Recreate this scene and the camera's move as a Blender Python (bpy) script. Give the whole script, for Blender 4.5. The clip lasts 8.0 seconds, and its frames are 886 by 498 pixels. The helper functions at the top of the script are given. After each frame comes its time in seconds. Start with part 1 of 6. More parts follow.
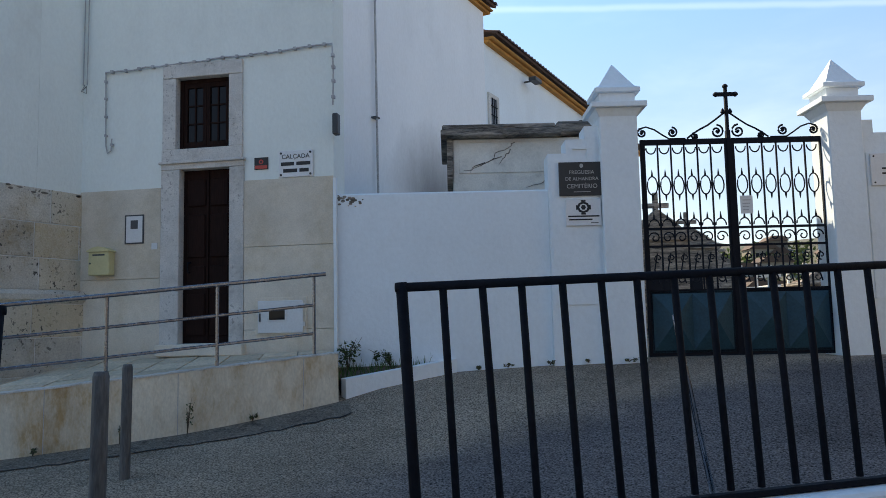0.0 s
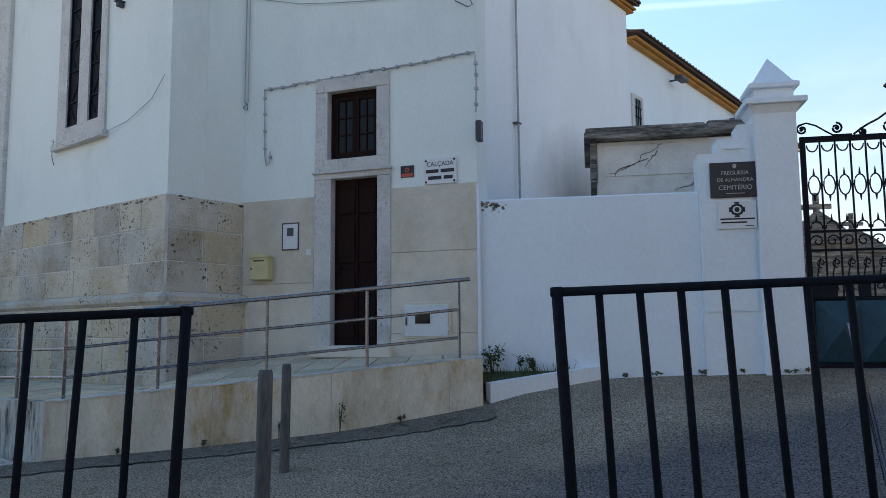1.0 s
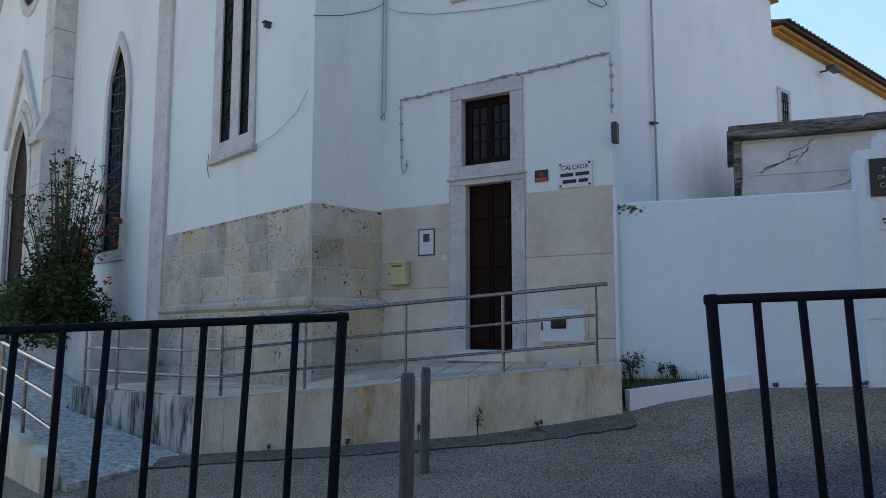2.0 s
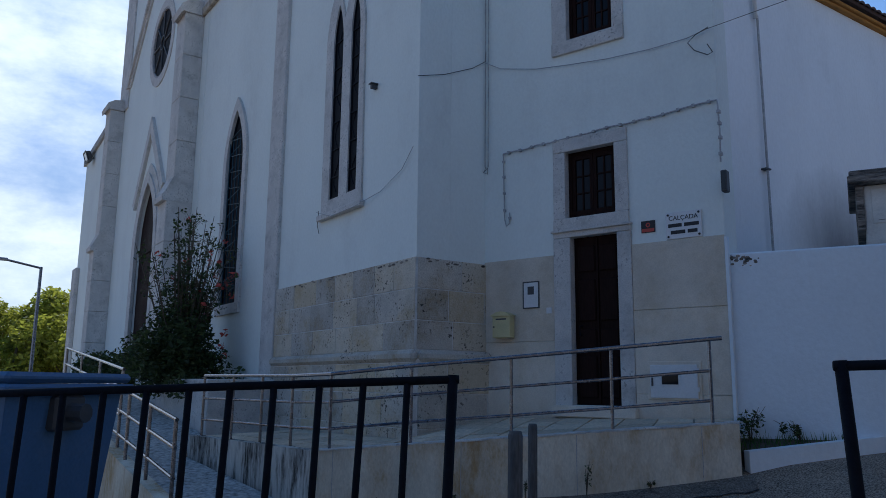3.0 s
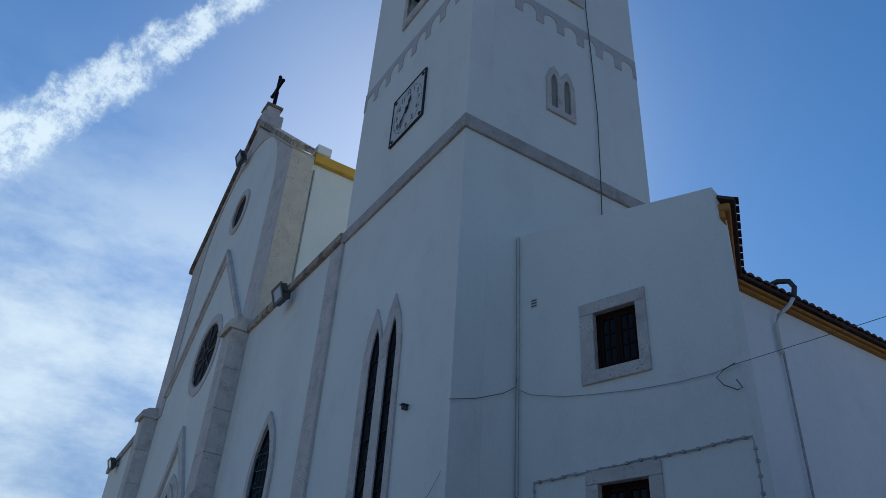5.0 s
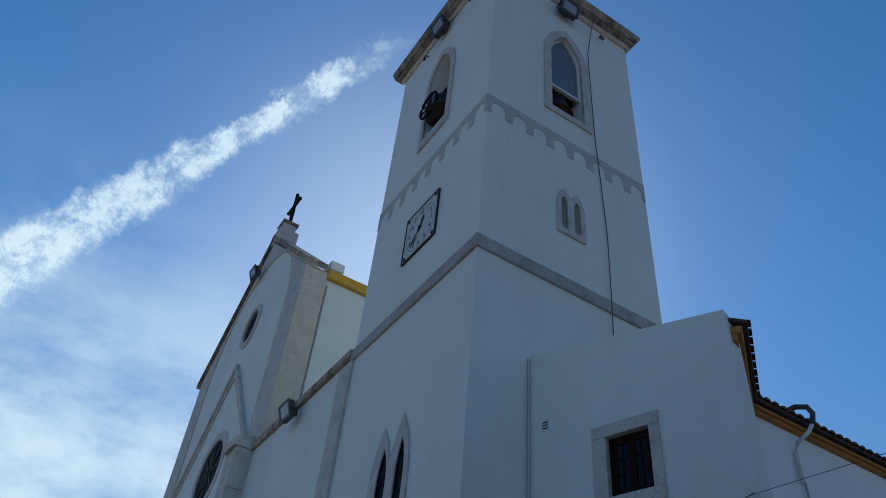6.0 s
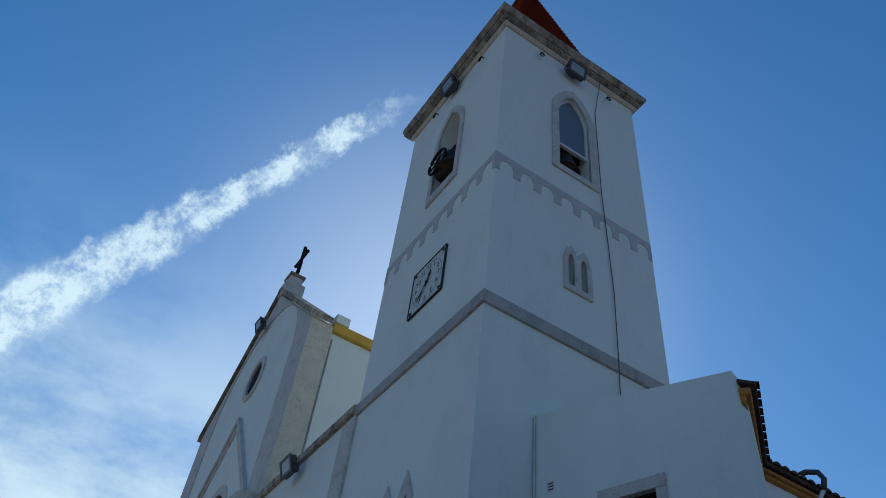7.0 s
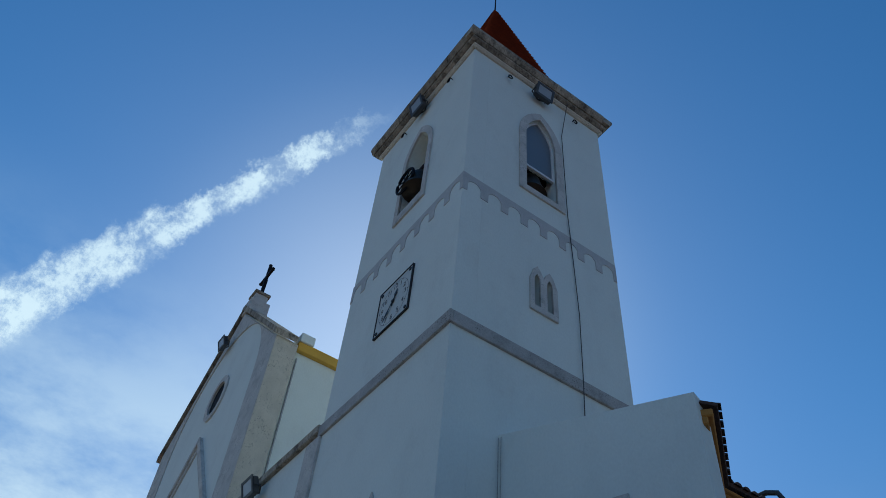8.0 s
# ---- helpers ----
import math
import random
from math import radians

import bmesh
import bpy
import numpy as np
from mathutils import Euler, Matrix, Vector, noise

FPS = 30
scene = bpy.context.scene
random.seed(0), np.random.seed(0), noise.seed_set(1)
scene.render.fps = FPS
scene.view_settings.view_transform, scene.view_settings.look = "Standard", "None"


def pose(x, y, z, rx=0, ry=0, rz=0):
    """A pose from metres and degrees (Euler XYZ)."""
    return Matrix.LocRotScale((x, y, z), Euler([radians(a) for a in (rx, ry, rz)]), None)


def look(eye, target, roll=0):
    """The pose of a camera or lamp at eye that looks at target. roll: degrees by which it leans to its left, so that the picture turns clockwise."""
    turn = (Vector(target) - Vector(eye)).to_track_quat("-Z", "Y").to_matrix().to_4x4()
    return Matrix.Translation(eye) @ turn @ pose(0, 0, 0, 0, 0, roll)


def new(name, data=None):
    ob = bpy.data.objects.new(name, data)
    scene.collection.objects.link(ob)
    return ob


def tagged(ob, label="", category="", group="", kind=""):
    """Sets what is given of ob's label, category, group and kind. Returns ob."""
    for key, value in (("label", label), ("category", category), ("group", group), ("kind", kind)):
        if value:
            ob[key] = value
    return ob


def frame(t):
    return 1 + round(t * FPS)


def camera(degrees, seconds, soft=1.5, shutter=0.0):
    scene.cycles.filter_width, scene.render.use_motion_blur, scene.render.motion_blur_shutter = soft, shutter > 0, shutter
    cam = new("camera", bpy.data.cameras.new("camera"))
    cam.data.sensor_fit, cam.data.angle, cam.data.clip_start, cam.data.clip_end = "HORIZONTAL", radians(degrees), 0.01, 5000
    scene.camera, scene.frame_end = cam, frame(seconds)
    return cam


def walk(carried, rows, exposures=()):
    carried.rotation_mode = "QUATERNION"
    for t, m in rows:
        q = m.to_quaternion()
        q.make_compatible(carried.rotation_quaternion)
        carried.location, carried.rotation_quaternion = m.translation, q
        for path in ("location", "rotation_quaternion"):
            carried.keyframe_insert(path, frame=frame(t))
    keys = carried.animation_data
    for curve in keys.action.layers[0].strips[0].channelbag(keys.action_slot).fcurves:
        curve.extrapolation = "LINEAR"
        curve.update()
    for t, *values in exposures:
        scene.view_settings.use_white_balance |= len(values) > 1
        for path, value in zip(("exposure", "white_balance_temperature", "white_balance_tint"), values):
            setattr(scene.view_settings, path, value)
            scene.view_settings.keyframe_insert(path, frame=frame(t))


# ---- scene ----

from mathutils.geometry import delaunay_2d_cdt

# ---------------------------------------------------------------- camera
cam = camera(60.09, 8.0, soft=0.8)
ROWS = [
    (0, -0.014, 0.137, 1.527, 27.65, 5.46, -1.26), (0.5, -0.023, 0.110, 1.528, 33.31, 5.80, -0.77),
    (1, -0.042, 0.087, 1.524, 38.07, 6.01, -0.48), (1.5, -0.047, 0.069, 1.529, 41.59, 6.14, -0.36),
    (1.7, -0.063, 0.052, 1.527, 44.05, 6.29, -0.19), (2.8, -0.050, -0.002, 1.568, 55.11, 8.01, 0.39),
    (3, -0.057, -0.004, 1.574, 55.60, 10.01, 0.63), (3.5, -0.038, -0.025, 1.623, 55.88, 16.67, 0.92),
    (4, -0.023, -0.030, 1.639, 56.83, 25.18, 1.97), (4.5, -0.009, -0.038, 1.640, 57.99, 30.02, 2.91),
    (4.7, -0.004, -0.033, 1.652, 58.46, 31.17, 3.37), (5.8, 0.029, -0.033, 1.651, 60.65, 40.26, 5.78),
    (6, 0.041, -0.036, 1.648, 61.16, 41.87, 6.21), (6.5, 0.056, -0.046, 1.646, 62.15, 44.04, 7.38),
    (7, 0.057, -0.058, 1.637, 62.52, 45.88, 8.10), (7.5, 0.054, -0.067, 1.634, 60.47, 47.47, 7.05),
    (8, 0.064, -0.070, 1.637, 59.18, 47.62, 6.30),
]
EXPOSURES = [(0, 1.28, 7700, 6), (1.7, 1.46, 7700, 6), (2.8, 0.26, 5950, 10), (3.2, 0.22, 5950, 10), (4.0, 0.10, 5900, 8), (4.7, -0.16, 5800, 5), (6.0, -0.26, 5600, 0), (8.0, -0.24, 5550, -3)]
walk(cam, [(t, pose(x, y, z, 0, 0, yaw) @ pose(0, 0, 0, 90 + pitch) @ pose(0, 0, 0, 0, 0, roll)) for t, x, y, z, yaw, pitch, roll in ROWS], EXPOSURES)

# ---------------------------------------------------------------- world and sun
SUN_YAW, SUN_UP = 63.0, 40.0
TO_SUN = Vector((-math.sin(radians(SUN_YAW)) * math.cos(radians(SUN_UP)), math.cos(radians(SUN_YAW)) * math.cos(radians(SUN_UP)), math.sin(radians(SUN_UP))))
world = bpy.data.worlds.new("sky")
scene.world = world
world.use_nodes = True
wn, wl = world.node_tree.nodes, world.node_tree.links
wn.clear()


def wmath(op, a, b=None, c=None):
    n = wn.new("ShaderNodeMath")
    n.operation = op
    for i, v in enumerate((a, b, c)):
        if v is None:
            continue
        if isinstance(v, (int, float)):
            n.inputs[i].default_value = v
        else:
            wl.new(v, n.inputs[i])
    return n.outputs[0]


sky = wn.new("ShaderNodeTexSky")
sky.sky_type = "NISHITA"
sky.sun_disc = False
sky.sun_elevation = radians(SUN_UP)
sky.sun_rotation = radians(-SUN_YAW)
sky.air_density, sky.dust_density, sky.ozone_density = 1.0, 0.25, 2.2
coord = wn.new("ShaderNodeTexCoord")


def wdot(v):
    n = wn.new("ShaderNodeVectorMath")
    n.operation = "DOT_PRODUCT"
    wl.new(coord.outputs["Generated"], n.inputs[0])
    n.inputs[1].default_value = v
    return n.outputs["Value"]


def wnoise(scale, detail, rough, stretch=(1, 1, 1)):
    m = wn.new("ShaderNodeMapping")
    m.inputs["Scale"].default_value = stretch
    wl.new(coord.outputs["Generated"], m.inputs["Vector"])
    n = wn.new("ShaderNodeTexNoise")
    n.inputs["Scale"].default_value, n.inputs["Detail"].default_value, n.inputs["Roughness"].default_value = scale, detail, rough
    wl.new(m.outputs[0], n.inputs["Vector"])
    return n.outputs[0]


def wrange(v, a, b, lo=0.0, hi=1.0):
    n = wn.new("ShaderNodeMapRange")
    n.interpolation_type = "SMOOTHSTEP"
    for i, x in enumerate((a, b, lo, hi)):
        n.inputs[i + 1].default_value = x
    wl.new(v, n.inputs[0])
    return n.outputs[0]


def sky_dir(yaw, up):
    return Vector((-math.sin(radians(yaw)) * math.cos(radians(up)), math.cos(radians(yaw)) * math.cos(radians(up)), math.sin(radians(up))))


# a condensation trail across the blue, and thin high cloud low down towards the sun
TRAIL_A, TRAIL_B = sky_dir(95.3, 33.2), sky_dir(68.4, 56.9)
trail_n = TRAIL_A.cross(TRAIL_B).normalized()
trail_t = (TRAIL_B - TRAIL_A).normalized()
across = wdot(trail_n)
wobble = wmath("MULTIPLY_ADD", wnoise(22, 7, 0.7), 0.07, -0.035)
off = wmath("ABSOLUTE", wmath("ADD", across, wobble))
along = wdot(trail_t)
LO, HI = TRAIL_A.dot(trail_t), TRAIL_B.dot(trail_t)
width = wmath("MULTIPLY", wrange(along, LO, HI, 0.041, 0.018), wmath("MULTIPLY_ADD", wnoise(11, 3, 0.5), 1.6, 0.2))
body = wrange(wmath("DIVIDE", off, width), 0.35, 1.0, 1.0, 0.0)
fade = wmath("MULTIPLY", wrange(along, HI - 0.12, HI + 0.02, 1.0, 0.0), wrange(wdot((TRAIL_A + TRAIL_B).normalized()), 0.5, 0.8))
puffs = wrange(wnoise(24, 12, 0.74), 0.39, 0.61)
trail = wmath("MULTIPLY", wmath("MULTIPLY", body, fade), wmath("MULTIPLY_ADD", puffs, 0.75, 0.15))
up = wdot((0, 0, 1))
to_glow = wdot(sky_dir(88, 12))
veil = wmath("MULTIPLY", wrange(to_glow, 0.72, 0.98), wrange(wnoise(3.2, 7, 0.62, (1, 1, 2.2)), 0.28, 0.66))
veil = wmath("MULTIPLY", veil, wrange(up, 0.35, 0.72, 0.95, 0.0))
thin = wmath("MULTIPLY", wrange(wnoise(2.1, 6, 0.6, (1, 1, 3.0)), 0.45, 0.75), wrange(up, 0.05, 0.6, 0.16, 0.0))
haze = wrange(up, 0.10, 0.60, 0.62, 0.0)
aureole = wrange(wdot(tuple(TO_SUN)), 0.93, 1.0, 0.0, 0.10)
# a faint older trail, low over the cemetery
OLD_A, OLD_B = sky_dir(23.5, 22.65), sky_dir(-3.3, 19.7)
old_off = wmath("ABSOLUTE", wmath("ADD", wdot(OLD_A.cross(OLD_B).normalized()), wmath("MULTIPLY_ADD", wnoise(9, 4, 0.6), 0.006, -0.003)))
old_trail = wmath("MULTIPLY", wrange(old_off, 0.0005, 0.006, 0.09, 0.0), wrange(wdot((OLD_A + OLD_B).normalized()), 0.90, 0.97))
trail = wmath("ADD", trail, old_trail)
cloud = wmath("MINIMUM", wmath("ADD", wmath("ADD", wmath("ADD", trail, veil), thin), aureole), 1.0)
mix = wn.new("ShaderNodeMix")
mix.data_type = "RGBA"
wl.new(cloud, mix.inputs["Factor"])
hue = wn.new("ShaderNodeHueSaturation")
hue.inputs["Saturation"].default_value = 1.26
hue.inputs["Value"].default_value = 1.02
wl.new(sky.outputs[0], hue.inputs["Color"])
low_air = wn.new("ShaderNodeMix")
low_air.data_type = "RGBA"
wl.new(haze, low_air.inputs["Factor"])
wl.new(hue.outputs[0], low_air.inputs["A"])
low_air.inputs["B"].default_value = (1.95, 2.0, 2.85, 1)
wl.new(low_air.outputs["Result"], mix.inputs["A"])
mix.inputs["B"].default_value = (7.7, 8.25, 8.6, 1)
bg = wn.new("ShaderNodeBackground")
bg.inputs["Strength"].default_value = 0.12
wl.new(mix.outputs["Result"], bg.inputs["Color"])
wo = wn.new("ShaderNodeOutputWorld")
wl.new(bg.outputs[0], wo.inputs[0])

sun = new("sun", bpy.data.lights.new("sun", "SUN"))
sun.data.energy, sun.data.angle, sun.data.color = 3.2, radians(0.53), (1.0, 0.93, 0.82)
sun.matrix_basis = look(TO_SUN * 60, (0, 0, 0))


# ---------------------------------------------------------------- materials
def material(name, base, rough=0.8, metal=0.0, var=0.12, var_scale=1.5, grain=0.06, grain_scale=40.0, bump=0.15, stain=None, stain_amount=0.0,
             stain_scale=2.0, stretch=(1, 1, 1), island=0.0, rand=0.0, spec=0.5, pits=0.0, soot=None, tint=None, stain_range=(0.5, 0.72)):
    m = bpy.data.materials.new(name)
    m.use_nodes = True
    n, l = m.node_tree.nodes, m.node_tree.links
    b = n["Principled BSDF"]
    tc = n.new("ShaderNodeTexCoord")
    mp = n.new("ShaderNodeMapping")
    mp.inputs["Scale"].default_value = stretch
    l.new(tc.outputs["Object"], mp.inputs["Vector"])

    def noise_of(scale, detail=6, rough_=0.6):
        t = n.new("ShaderNodeTexNoise")
        t.inputs["Scale"].default_value, t.inputs["Detail"].default_value, t.inputs["Roughness"].default_value = scale, detail, rough_
        l.new(mp.outputs[0], t.inputs["Vector"])
        return t.outputs[0]

    def ranged(v, a, b_, lo, hi):
        r = n.new("ShaderNodeMapRange")
        for i, x in enumerate((a, b_, lo, hi)):
            r.inputs[i + 1].default_value = x
        l.new(v, r.inputs[0])
        return r.outputs[0]

    def times(a, b_):
        t = n.new("ShaderNodeMath")
        t.operation = "MULTIPLY"
        l.new(a, t.inputs[0])
        l.new(b_, t.inputs[1])
        return t.outputs[0]

    big, fine = noise_of(var_scale), noise_of(grain_scale, 3)
    val = times(ranged(big, 0.3, 0.7, 1 - var, 1 + var * 0.6), ranged(fine, 0.3, 0.7, 1 - grain, 1 + grain))
    if rand:
        oi = n.new("ShaderNodeObjectInfo")
        val = times(val, ranged(oi.outputs["Random"], 0, 1, 1 - rand, 1 + rand))
    if island:
        ge = n.new("ShaderNodeNewGeometry")
        val = times(val, ranged(ge.outputs["Random Per Island"], 0, 1, 1 - island, 1 + island))
    colour = n.new("ShaderNodeMix")
    colour.data_type = "RGBA"
    colour.inputs["A"].default_value = (*base, 1)
    colour.inputs["B"].default_value = (*(stain or base), 1)
    if stain:
        l.new(times(ranged(noise_of(stain_scale, 8, 0.7), *stain_range, 0, stain_amount), ranged(noise_of(stain_scale * 6, 5, 0.7), 0.35, 0.6, 0.3, 1)), colour.inputs["Factor"])
    else:
        colour.inputs["Factor"].default_value = 0
    hs = n.new("ShaderNodeHueSaturation")
    l.new(colour.outputs["Result"], hs.inputs["Color"])
    l.new(val, hs.inputs["Value"])
    out = hs.outputs[0]
    if tint:
        oi2 = n.new("ShaderNodeObjectInfo")
        tm = n.new("ShaderNodeMix")
        tm.data_type = "RGBA"
        l.new(ranged(oi2.outputs["Random"], 0.4, 0.95, 0, 0.6), tm.inputs["Factor"])
        l.new(out, tm.inputs["A"])
        tm.inputs["B"].default_value = (*tint, 1)
        out = tm.outputs["Result"]
    if pits:
        vo = n.new("ShaderNodeTexNoise")
        vo.inputs["Scale"].default_value, vo.inputs["Detail"].default_value = 26, 5
        l.new(mp.outputs[0], vo.inputs["Vector"])
        pm = n.new("ShaderNodeMix")
        pm.data_type = "RGBA"
        l.new(times(ranged(vo.outputs[0], 0.585, 0.63, 0, pits), ranged(noise_of(2.2, 4), 0.46, 0.60, 0.1, 1)), pm.inputs["Factor"])
        l.new(out, pm.inputs["A"])
        pm.inputs["B"].default_value = (0.05, 0.046, 0.04, 1)
        out = pm.outputs["Result"]
    if soot:
        vd = n.new("ShaderNodeVectorMath")
        vd.operation = "DISTANCE"
        flat = n.new("ShaderNodeMapping")
        flat.inputs["Scale"].default_value = (0, 0.8, 1)
        l.new(tc.outputs["Object"], flat.inputs["Vector"])
        l.new(flat.outputs[0], vd.inputs[0])
        vd.inputs[1].default_value = (0, soot[1] * 0.8, soot[2])
        add = n.new("ShaderNodeMath")
        add.operation = "MULTIPLY_ADD"
        l.new(noise_of(2.5, 5), add.inputs[0])
        add.inputs[1].default_value = 0.5
        l.new(vd.outputs["Value"], add.inputs[2])
        sm = n.new("ShaderNodeMix")
        sm.data_type = "RGBA"
        l.new(ranged(add.outputs[0], 0.5, soot[3] + 0.4, 0.8, 0), sm.inputs["Factor"])
        l.new(out, sm.inputs["A"])
        sm.inputs["B"].default_value = (0.09, 0.09, 0.095, 1)
        out = sm.outputs["Result"]
    l.new(out, b.inputs["Base Color"])
    b.inputs["Metallic"].default_value = metal
    b.inputs["Specular IOR Level"].default_value = spec
    l.new(ranged(big, 0.3, 0.7, max(0.02, rough - 0.08), min(1, rough + 0.08)), b.inputs["Roughness"])
    if bump:
        bp = n.new("ShaderNodeBump")
        bp.inputs["Strength"].default_value = bump
        bp.inputs["Distance"].default_value = 0.02
        l.new(fine, bp.inputs["Height"])
        l.new(bp.outputs[0], b.inputs["Normal"])
    return m


WHITE = material("whitewash", (0.80, 0.83, 0.78), 0.9, var=0.05, var_scale=0.5, grain=0.03, grain_scale=25, bump=0.25, stain=(0.50, 0.49, 0.46), stain_amount=0.28, stain_scale=0.8, stretch=(1, 1, 0.6), spec=0.2)
WHITE2 = material("white_wall_paint", (0.79, 0.84, 0.865), 0.85, var=0.05, var_scale=0.8, grain=0.03, grain_scale=20, bump=0.3, stain=(0.45, 0.43, 0.40), stain_amount=0.15, stain_scale=0.9, stretch=(1, 1, 0.8), spec=0.2)
SOOTWHITE = material("soot_stained_whitewash", (0.84, 0.85, 0.86), 0.85, var=0.05, var_scale=0.8, grain=0.03, grain_scale=20, bump=0.3, stain=(0.45, 0.43, 0.40), stain_amount=0.2, stain_scale=0.9, stretch=(1, 1, 0.5), spec=0.2, soot=(0.0, 13.0, 3.75, 1.5))
STONE = material("limestone_trim", (0.64, 0.61, 0.57), 0.85, var=0.16, var_scale=2.2, grain=0.12, grain_scale=60, bump=0.4, stain=(0.24, 0.23, 0.21), stain_amount=0.7, stain_scale=2.5, spec=0.2, pits=0.45)
BAND = material("grey_stone_band", (0.47, 0.45, 0.43), 0.9, var=0.18, var_scale=2.5, grain=0.14, grain_scale=45, bump=0.5, stain=(0.15, 0.14, 0.13), stain_amount=0.55, stain_scale=4, spec=0.2, pits=0.6)
BLOCK = material("plinth_limestone", (0.64, 0.59, 0.51), 0.9, var=0.2, var_scale=2.0, grain=0.16, grain_scale=50, bump=0.6, stain=(0.40, 0.27, 0.11), stain_amount=0.65, stain_scale=1.3, stain_range=(0.46, 0.64), rand=0.28, spec=0.2, pits=0.95, tint=(0.46, 0.35, 0.19))
MORTAR = material("lime_mortar", (0.68, 0.66, 0.62), 0.95, var=0.3, var_scale=3, grain=0.1, bump=0.4, spec=0.1)
SLABS = material("stone_cladding", (0.70, 0.625, 0.52), 0.85, var=0.16, var_scale=1.5, grain=0.08, grain_scale=60, bump=0.2, stain=(0.50, 0.38, 0.22), stain_amount=0.42, stain_scale=1.1, stain_range=(0.45, 0.62), rand=0.08, spec=0.25)
STREAK = material("black_streaked_concrete", (0.60, 0.56, 0.49), 0.9, var=0.2, var_scale=1.5, grain=0.12, grain_scale=50, bump=0.35, stain=(0.04, 0.036, 0.033), stain_amount=1.0, stain_scale=4.5, stain_range=(0.45, 0.56), stretch=(1, 1, 0.16), spec=0.2)
RAMPWALL = material("stained_concrete_wall", (0.73, 0.645, 0.51), 0.9, var=0.2, var_scale=1.8, grain=0.1, grain_scale=50, bump=0.35, stain=(0.46, 0.28, 0.11), stain_amount=0.85, stain_scale=1.7, stain_range=(0.42, 0.60), stretch=(1, 1, 0.45), spec=0.15)
WOOD = material("dark_wood", (0.021, 0.009, 0.007), 0.75, var=0.35, var_scale=4, grain=0.3, grain_scale=60, bump=0.3, stretch=(1, 1, 0.12), spec=0.12)
IRON = material("black_iron", (0.008, 0.010, 0.016), 0.7, var=0.2, var_scale=8, grain=0.15, bump=0.2, spec=0.15)
GATEGREEN = material("dark_gate_paint", (0.022, 0.066, 0.092), 0.5, var=0.2, var_scale=6, grain=0.15, bump=0.1, spec=0.25)
BARRIER = material("black_barrier_paint", (0.006, 0.008, 0.013), 0.75, var=0.25, var_scale=10, grain=0.2, bump=0.2, spec=0.12)
STEEL = material("galvanised_steel", (0.22, 0.23, 0.26), 0.25, metal=1.0, var=0.25, var_scale=12, grain=0.15, bump=0.05)
ASPHALT = material("worn_asphalt", (0.335, 0.264, 0.200), 1.0, var=0.25, var_scale=0.5, grain=0.95, grain_scale=62, bump=0.8, stain=(0.20, 0.162, 0.125), stain_amount=0.65, stain_scale=0.7, stain_range=(0.45, 0.62), spec=0.03)


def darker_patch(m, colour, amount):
    """A darker, bluish stretch of road with a soft, uneven edge, running from the near kerb towards the gate."""
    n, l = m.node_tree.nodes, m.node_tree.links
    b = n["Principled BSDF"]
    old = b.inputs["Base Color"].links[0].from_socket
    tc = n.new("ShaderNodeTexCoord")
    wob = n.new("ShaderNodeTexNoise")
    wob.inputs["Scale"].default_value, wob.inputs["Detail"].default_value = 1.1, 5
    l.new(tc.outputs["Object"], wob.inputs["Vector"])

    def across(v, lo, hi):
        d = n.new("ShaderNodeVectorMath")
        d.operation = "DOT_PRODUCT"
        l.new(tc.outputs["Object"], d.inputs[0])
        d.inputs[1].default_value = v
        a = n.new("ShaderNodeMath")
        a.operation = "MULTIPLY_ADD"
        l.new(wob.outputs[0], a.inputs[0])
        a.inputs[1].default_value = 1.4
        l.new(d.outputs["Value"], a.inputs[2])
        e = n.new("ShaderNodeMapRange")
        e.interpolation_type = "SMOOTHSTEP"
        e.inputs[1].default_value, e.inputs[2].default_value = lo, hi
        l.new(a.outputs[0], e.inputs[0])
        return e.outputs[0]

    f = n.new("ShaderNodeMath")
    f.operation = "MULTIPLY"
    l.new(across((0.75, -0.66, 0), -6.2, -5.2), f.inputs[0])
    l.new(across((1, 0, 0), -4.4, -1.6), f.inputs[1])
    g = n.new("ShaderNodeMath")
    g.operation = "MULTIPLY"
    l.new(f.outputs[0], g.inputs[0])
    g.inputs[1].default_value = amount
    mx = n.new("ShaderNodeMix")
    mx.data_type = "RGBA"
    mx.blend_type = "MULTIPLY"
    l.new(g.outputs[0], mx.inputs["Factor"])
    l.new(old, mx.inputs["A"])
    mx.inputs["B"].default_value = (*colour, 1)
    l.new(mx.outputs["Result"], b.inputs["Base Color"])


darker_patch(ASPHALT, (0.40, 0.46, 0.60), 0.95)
PAVING = material("small_cobble_paving", (0.46, 0.43, 0.39), 0.9, var=0.2, var_scale=2, grain=0.5, grain_scale=14, bump=1.0, spec=0.1)
TILE = material("terracotta_tile", (0.36, 0.095, 0.05), 0.85, var=0.25, var_scale=3, grain=0.2, grain_scale=30, bump=0.3, island=0.25)
DARKTILE = material("weathered_roof_tile", (0.10, 0.06, 0.05), 0.9, var=0.3, var_scale=3, grain=0.2, grain_scale=30, bump=0.3, island=0.3)
BRIGHTOCHRE = material("yellow_ochre_paint", (0.68, 0.40, 0.06), 0.85, var=0.12, var_scale=1.5, grain=0.06, bump=0.2)
YELLOW = material("ochre_paint", (0.47, 0.225, 0.05), 0.85, var=0.18, var_scale=1.5, grain=0.08, bump=0.2, stain=(0.22, 0.11, 0.035), stain_amount=0.5, stain_scale=2, stain_range=(0.46, 0.64))
